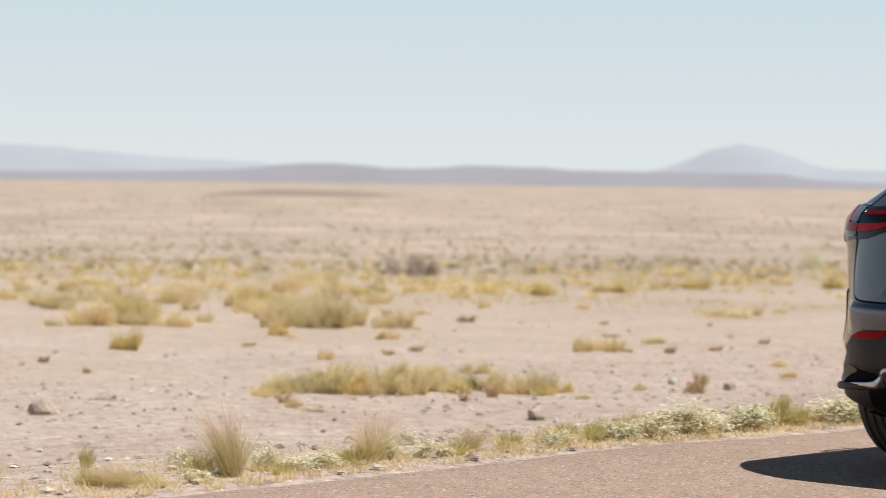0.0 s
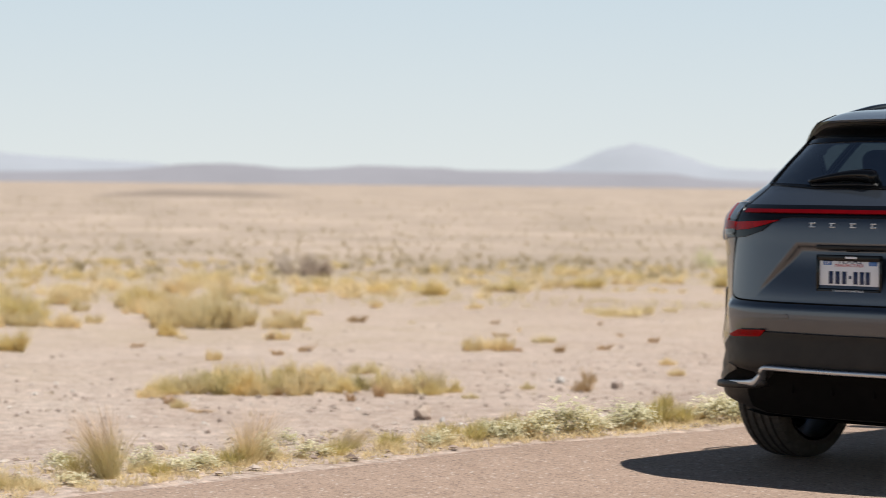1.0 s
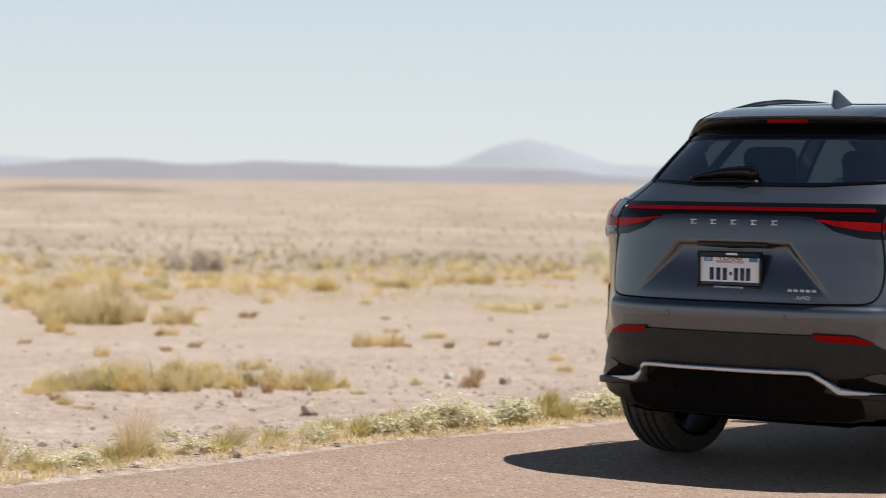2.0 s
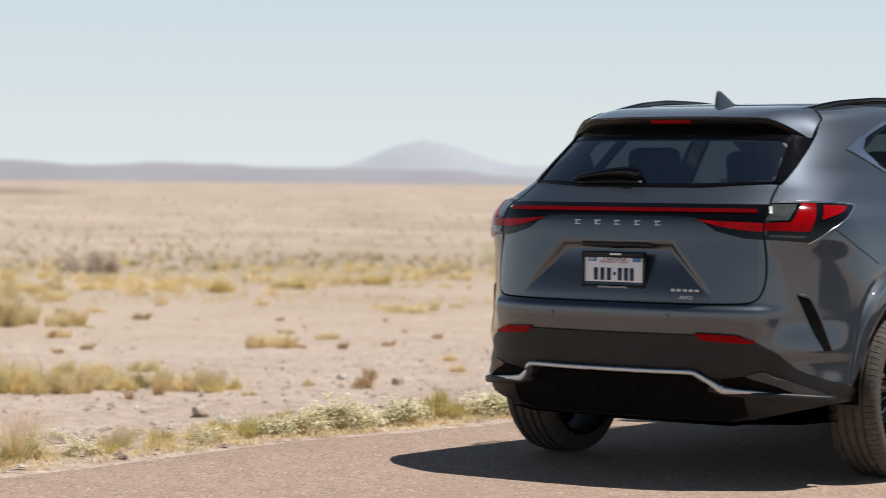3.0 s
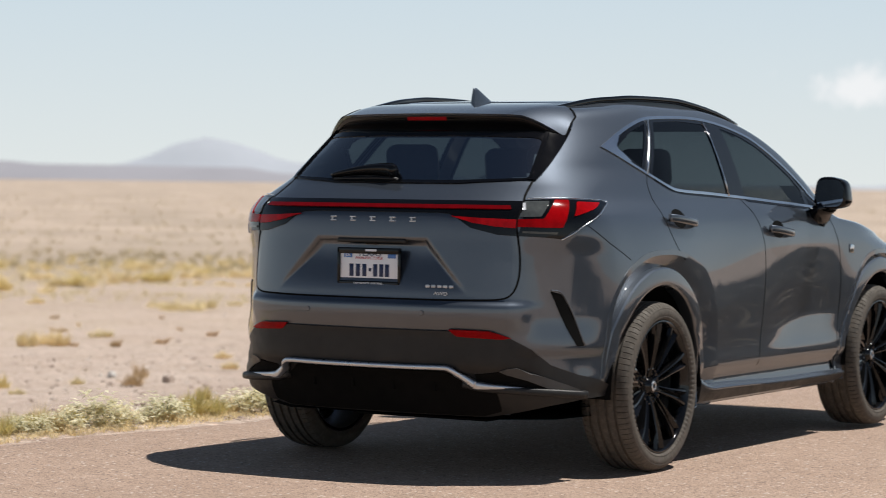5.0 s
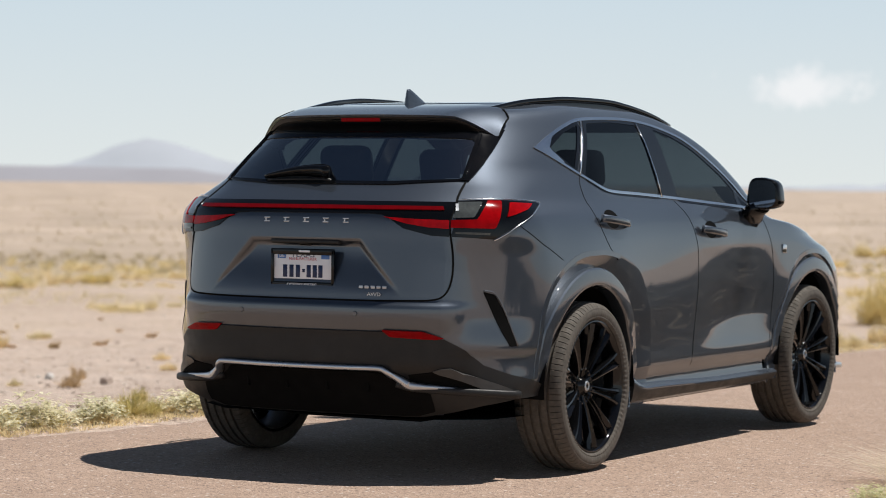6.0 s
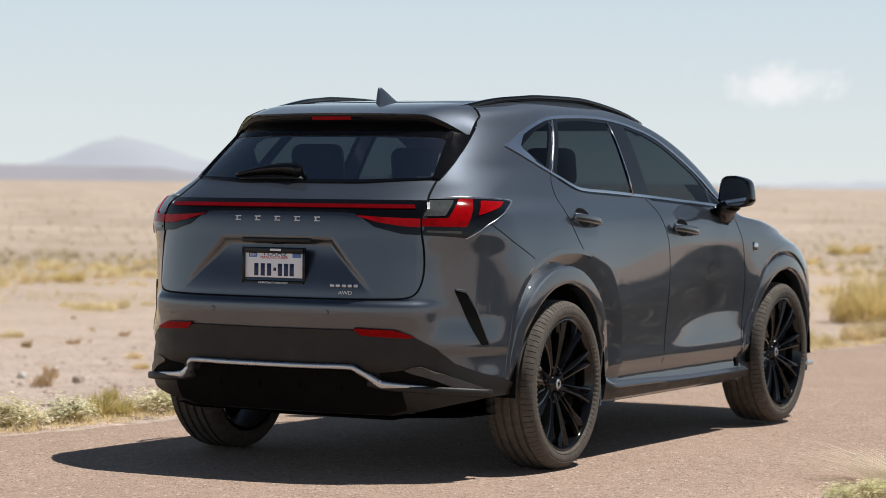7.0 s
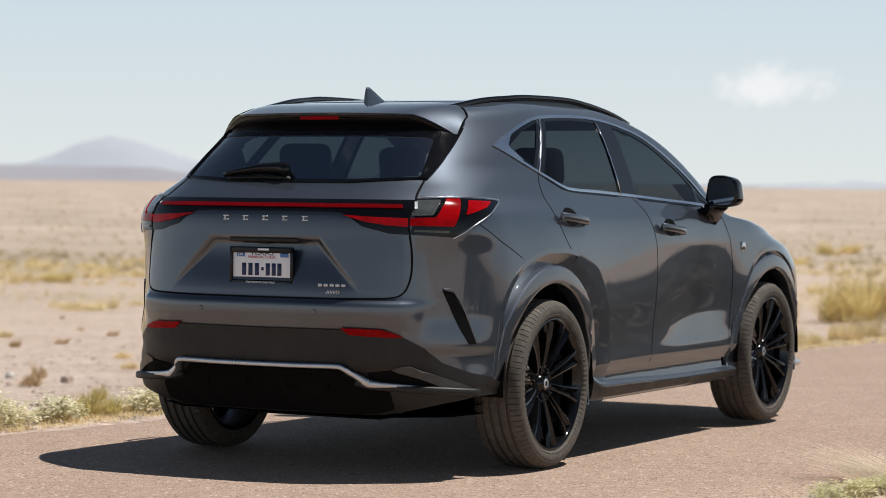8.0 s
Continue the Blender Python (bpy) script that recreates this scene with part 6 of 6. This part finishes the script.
    wisp = tuft_kind("feather_grass", "windblown blond feather grass beside the road", "grass", BLOND, blade_set(rng, 190, 1.0, 0.5, 0.3, 0.0035, 1.0, 1.0, (-1.35, -0.2)), v)
    mixed = [tuft_kind("roadside_grass", "yellow green grass clump among roadside herbs", "grass", VERGE, blade_set(rng, 320, 1.0, 0.45, 0.3, 0.014, 0.9), v) for _ in range(2)]
    pale = [tuft_kind("roadside_herb", "pale grey-green leafy herb at the road edge", "herb", PALE_LEAF, leaf_set(rng, 420, 1.0, 0.5, 0.13, 46), v) for _ in range(3)]
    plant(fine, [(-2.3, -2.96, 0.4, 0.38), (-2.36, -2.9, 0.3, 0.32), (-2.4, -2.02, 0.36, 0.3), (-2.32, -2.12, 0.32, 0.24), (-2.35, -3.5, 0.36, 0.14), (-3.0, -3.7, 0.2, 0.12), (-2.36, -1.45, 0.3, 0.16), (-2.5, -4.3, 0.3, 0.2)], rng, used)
    plant(wisp, [(2.26, 0.45, 0.4, 0.25), (2.31, 0.6, 0.45, 0.28), (2.35, 0.78, 0.5, 0.3), (2.3, 0.34, 0.35, 0.22), (2.4, 0.95, 0.5, 0.3), (2.45, 0.6, 0.5, 0.3), (2.5, 1.15, 0.55, 0.32), (2.6, 0.85, 0.5, 0.3), (2.75, 1.4, 0.55, 0.32)], rng, used)
    herbs = [(-2.2, -1.02, 0.14, 0.1), (-2.26, -0.86, 0.14, 0.1), (-2.22, -0.42, 0.2, 0.13), (-2.2, -0.22, 0.24, 0.16), (-2.24, 0.08, 0.34, 0.23), (-2.19, 0.2, 0.26, 0.18), (-2.22, 0.58, 0.32, 0.19), (-2.24, 0.72, 0.22, 0.15), (-2.22, 1.36, 0.36, 0.19), (-2.18, 1.52, 0.3, 0.17), (-2.22, 2.05, 0.28, 0.2), (-2.26, 2.35, 0.26, 0.16)]
    herbs += [(-2.3, -1.75, 0.22, 0.1), (-2.26, -2.62, 0.2, 0.09), (-2.3, -2.45, 0.22, 0.1), (-2.25, -3.2, 0.18, 0.07), (-2.35, 3.2, 0.25, 0.14), (-2.3, 4.1, 0.25, 0.12)]
    leafy = tuft_kind("roadside_herb", "pale green leafy herb at the near road edge", "herb", PALE_GREEN, leaf_set(rng, 380, 1.0, 0.5, 0.11, 46), v)
    plant(leafy, [(2.32, 0.02, 0.24, 0.09), (2.38, 0.25, 0.22, 0.1), (2.46, 0.5, 0.22, 0.09), (2.3, -0.3, 0.2, 0.08), (2.25, -0.2, 0.19, 0.1), (2.33, -0.08, 0.18, 0.1), (2.39, 0.08, 0.2, 0.1)], rng, used)
    for k, s in enumerate(herbs):
        plant(pale[k % 3], [s], rng, used)
    some(mixed, [(-2.26, -0.62, 0.2, 0.13), (-2.3, -0.3, 0.22, 0.15), (-2.3, 0.35, 0.2, 0.13), (-2.28, 0.95, 0.26, 0.2), (-2.22, 1.08, 0.2, 0.16), (-2.3, 1.75, 0.24, 0.17), (-2.3, -1.2, 0.2, 0.12), (-2.26, -1.62, 0.2, 0.1), (-2.3, -2.25, 0.2, 0.12), (-2.22, -2.75, 0.16, 0.09), (-2.3, 2.6, 0.24, 0.16), (-2.35, 5.0, 0.24, 0.16), (-2.4, 6.4, 0.3, 0.2), (-2.4, 8.2, 0.3, 0.2)])
    for k in range(34):
        spot = (-2.3 - rng.expovariate(1 / 0.16), rng.uniform(-3.6, 2.4), rng.uniform(0.12, 0.24), rng.uniform(0.07, 0.15))
        plant((mixed[k % 2], pale[k % 3], mixed[(k + 1) % 2], straw[k % 3])[k % 4], [spot], rng, used)
    some(straw, [(-2.32 + rng.uniform(-0.12, 0.1), rng.uniform(-4.5, 3.0), rng.uniform(0.15, 0.3), rng.uniform(0.06, 0.12)) for _ in range(16)])
    # short dry growth on the verges
    verts, faces = [], []
    for k in range(5600):
        left = rng.random() < 0.8
        off = rng.expovariate(1 / 0.4)
        x, y = (ROAD_LEFT - 0.02 - off, rng.uniform(-6, 16)) if left else (ROAD_RIGHT + 0.02 + off, rng.uniform(-4, 10))
        h = rng.uniform(0.02, 0.07)
        v2, f2 = blade_set(rng, 9, h, 0.045, 0.5, 0.0035)
        n, z = len(verts), ground_z(x, y)
        verts += [(a + x, b + y, c + z) for a, b, c in v2]
        faces += [tuple(i + n for i in q) for q in f2]
    tagged(new("verge_grass", raw_mesh("verge_grass", verts, faces, STRAW)), "short dry straw grass on the road verge", "grass", kind="stuff")
    # scrub and low cover of the plain
    for name, label, material, count, near, away, low, high, blades, thick, patchy in (
        ("low_grass", "low dry straw grass covering the plain in patches", STRAW, 10000, 58, 170, 0.08, 0.33, 9, 0.02, -0.05),
        ("low_cover", "thin pale dry growth covering the plain in patches", PINKISH, 2200, 18, 110, 0.02, 0.08, 12, 0.009, -0.1),
        ("plain_grass", "dry tan growth dotted over the middle of the plain", DRY_SHRUB, 4200, 90, 420, 0.15, 0.5, 9, 0.06, -0.2),
        ("near_scrub", "yellow bunch grass scattered over the plain", STRAW, 420, 66, 180, 0.2, 0.6, 80, 0.024, -0.25),
        ("mid_scrub", "olive bunch grass scattered over the plain", OLIVE, 480, 72, 280, 0.25, 0.8, 80, 0.035, -0.25),
        ("far_scrub", "dark olive desert shrubs scattered over the far plain", DRY_SHRUB, 3200, 130, 800, 0.3, 0.85, 14, 0.14, -0.15),
        ("far_grass", "dry brown growth scattered over the far plain", DRY_SHRUB, 4000, 300, 1700, 0.4, 1.3, 10, 0.35, -0.1)):
        verts, faces = [], []
        for _ in range(count):
            b = radians(rng.uniform(-58, -10))
            d = math.sqrt(rng.uniform(near ** 2, away ** 2)) if rng.random() < 0.4 else rng.uniform(near, away)
            x, y = 5.5 + d * math.sin(b), -9.9 + d * math.cos(b)
            if x > -4.5 or noise.noise((x * 0.02, y * 0.02, 7)) + 0.6 * noise.noise((x * 0.11, y * 0.11, 2)) < patchy:
                continue
            h = rng.uniform(low, high) * (0.55 if rng.random() < 0.5 else 1.0)
            v2, f2 = blade_set(rng, blades, h, h * rng.uniform(0.7, 1.4), 0.3, thick, 0.8)
            n, z = len(verts), ground_z(x, y) - 0.02
            verts += [(p + x, q + y, r + z) for p, q, r in v2]
            faces += [tuple(i + n for i in q) for q in f2]
        tagged(new(name, raw_mesh(name, verts, faces, material)), label, "scrub", kind="stuff")

    # unseen brush beyond the near road edge, added so the doors reflect dark
    for name, label, material, count in (("thicket_brush", "unseen dark brown brush, added beyond the near road edge for reflections", BRUSH, 5000),):
        verts, faces = [], []
        for _ in range(count):
            x, y = 2.4 + 13 * rng.random() ** 2.2, rng.uniform(-1, 40)
            if x < max(2.35, 6.2 - 0.325 * (y + 9.88)) + 0.15:
                continue
            h = rng.uniform(0.3, 0.6) + 0.05 * min(x, 12) * rng.random()
            v2, f2 = blade_set(rng, 16, h, h * rng.uniform(0.6, 1.0), 0.4, 0.1, 0.6)
            n, z = len(verts), ground_z(x, y) - 0.02
            verts += [(a + x, b + y, c + z) for a, b, c in v2]
            faces += [tuple(i + n for i in q) for q in f2]
        tagged(new(name, raw_mesh(name, verts, faces, material)), label, "scrub", kind="stuff")


def rock(rng, size, material):
    """A worn, uneven stone."""
    bm = bmesh.new()
    bmesh.ops.create_icosphere(bm, subdivisions=2, radius=0.5)
    seed = rng.uniform(0, 100)
    for p in bm.verts:
        p.co *= 1 + 0.7 * noise.noise(p.co * 1.7 + Vector((seed, 0, 0))) + 0.12 * noise.noise(p.co * 5 + Vector((seed, 3, 0)))
        p.co = Vector((p.co.x * size[0], p.co.y * size[1], p.co.z * size[2]))
    return mesh_of("stone", bm, material, smooth=False)


def build_stones():
    rng = random.Random(11)
    for x, y, w, h, label in ((-9.55, 1.81, 0.2, 0.15, "dark brown loose stone on the desert soil"), (-10.65, 3.32, 0.2, 0.09, "flat tan stone half buried in soil"), (-6.94, 4.46, 0.17, 0.15, "rounded brown stone on the desert soil"), (-9.6, 9.66, 0.1, 0.09, "small white stone on the desert soil"), (-8.7, 9.4, 0.12, 0.12, "small pale stone on the desert soil"), (-6.65, 4.35, 0.05, 0.06, "small white stone beside a brown stone")):
        ob = new("stone", rock(rng, (w, w * 0.9, h), STONE_WHITE if "white" in label else STONE_BROWN if "brown" in label else STONE_TAN))
        ob.location = (x, y, ground_z(x, y) + h * 0.2)
        tagged(ob, label, "stone", "loose stones")
    # gravel: too many to count
    base = [(1, 0, 0), (0, 1, 0), (-1, 0, 0), (0, -1, 0), (0, 0, 1), (0, 0, -0.6)]
    tri = [(0, 1, 4), (1, 2, 4), (2, 3, 4), (3, 0, 4), (1, 0, 5), (2, 1, 5), (3, 2, 5), (0, 3, 5)]
    verts, faces = [], []
    for k in range(21000):
        if k < 16000:
            off = rng.uniform(0.0, 1.0) ** 1.4 * 11
            x, y = ROAD_LEFT - 0.05 - off, rng.uniform(-5, 17)
            s = min(0.0052 * rng.paretovariate(1.75), 0.042)
        elif k < 19500:
            b, d = radians(rng.uniform(-56, -14)), rng.uniform(18, 70)
            x, y = 5.5 + d * math.sin(b), -9.9 + d * math.cos(b)
            s = min(0.009 * rng.paretovariate(2.0), 0.05)
            if x > -2.2:
                continue
        else:
            x, y = (ROAD_RIGHT + rng.uniform(0.02, 3), rng.uniform(-4, 6)) if k % 3 else (rng.choice((ROAD_LEFT + rng.expovariate(5), ROAD_RIGHT - rng.expovariate(5))), rng.uniform(-5, 16))
            s = rng.uniform(0.003, 0.009)
        on_road = ROAD_LEFT < x < ROAD_RIGHT
        z = (road_z(y, x) if on_road else ground_z(x, y)) + s * 0.3
        a, n = rng.uniform(0, 6.3), len(verts)
        c, e = math.cos(a), math.sin(a)
        for p, q, r in base:
            f = s * rng.uniform(0.45, 1.25)
            verts.append((x + (p * c - q * e) * f, y + (p * e + q * c) * f * 0.8, z + r * f * 0.38))
        faces += [tuple(i + n for i in t) for t in tri]
    tagged(new("gravel", raw_mesh("gravel", verts, faces, STONE)), "loose brown and white gravel on the soil", "gravel", kind="stuff")


# ---- the place ----
build_ground()
build_road()
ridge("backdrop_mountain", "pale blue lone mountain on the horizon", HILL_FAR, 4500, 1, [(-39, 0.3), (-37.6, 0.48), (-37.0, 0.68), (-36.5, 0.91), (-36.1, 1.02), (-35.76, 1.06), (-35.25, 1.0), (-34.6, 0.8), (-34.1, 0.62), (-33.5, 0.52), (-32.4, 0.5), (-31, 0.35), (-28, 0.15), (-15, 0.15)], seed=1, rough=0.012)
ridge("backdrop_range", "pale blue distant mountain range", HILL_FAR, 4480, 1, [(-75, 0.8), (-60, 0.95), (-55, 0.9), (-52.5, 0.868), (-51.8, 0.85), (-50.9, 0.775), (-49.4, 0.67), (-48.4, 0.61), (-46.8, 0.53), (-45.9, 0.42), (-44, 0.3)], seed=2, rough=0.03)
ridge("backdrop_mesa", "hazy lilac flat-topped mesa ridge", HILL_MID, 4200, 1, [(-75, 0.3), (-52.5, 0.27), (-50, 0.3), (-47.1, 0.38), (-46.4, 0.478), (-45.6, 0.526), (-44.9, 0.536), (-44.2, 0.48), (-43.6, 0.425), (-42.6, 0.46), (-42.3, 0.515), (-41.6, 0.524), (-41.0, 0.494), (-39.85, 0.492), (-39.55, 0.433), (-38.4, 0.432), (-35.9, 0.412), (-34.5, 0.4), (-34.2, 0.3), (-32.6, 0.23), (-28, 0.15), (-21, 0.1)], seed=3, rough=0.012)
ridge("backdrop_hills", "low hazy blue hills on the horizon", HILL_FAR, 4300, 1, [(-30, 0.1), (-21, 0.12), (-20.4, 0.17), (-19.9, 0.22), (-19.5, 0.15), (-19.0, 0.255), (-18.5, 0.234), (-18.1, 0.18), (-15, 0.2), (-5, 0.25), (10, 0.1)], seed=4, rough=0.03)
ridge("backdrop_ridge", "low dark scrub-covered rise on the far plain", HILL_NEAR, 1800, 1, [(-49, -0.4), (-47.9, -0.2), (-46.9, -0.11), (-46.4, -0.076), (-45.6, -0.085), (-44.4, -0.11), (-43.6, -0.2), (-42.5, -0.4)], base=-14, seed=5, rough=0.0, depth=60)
build_cloud()
build_car()
build_plants()
build_stones()
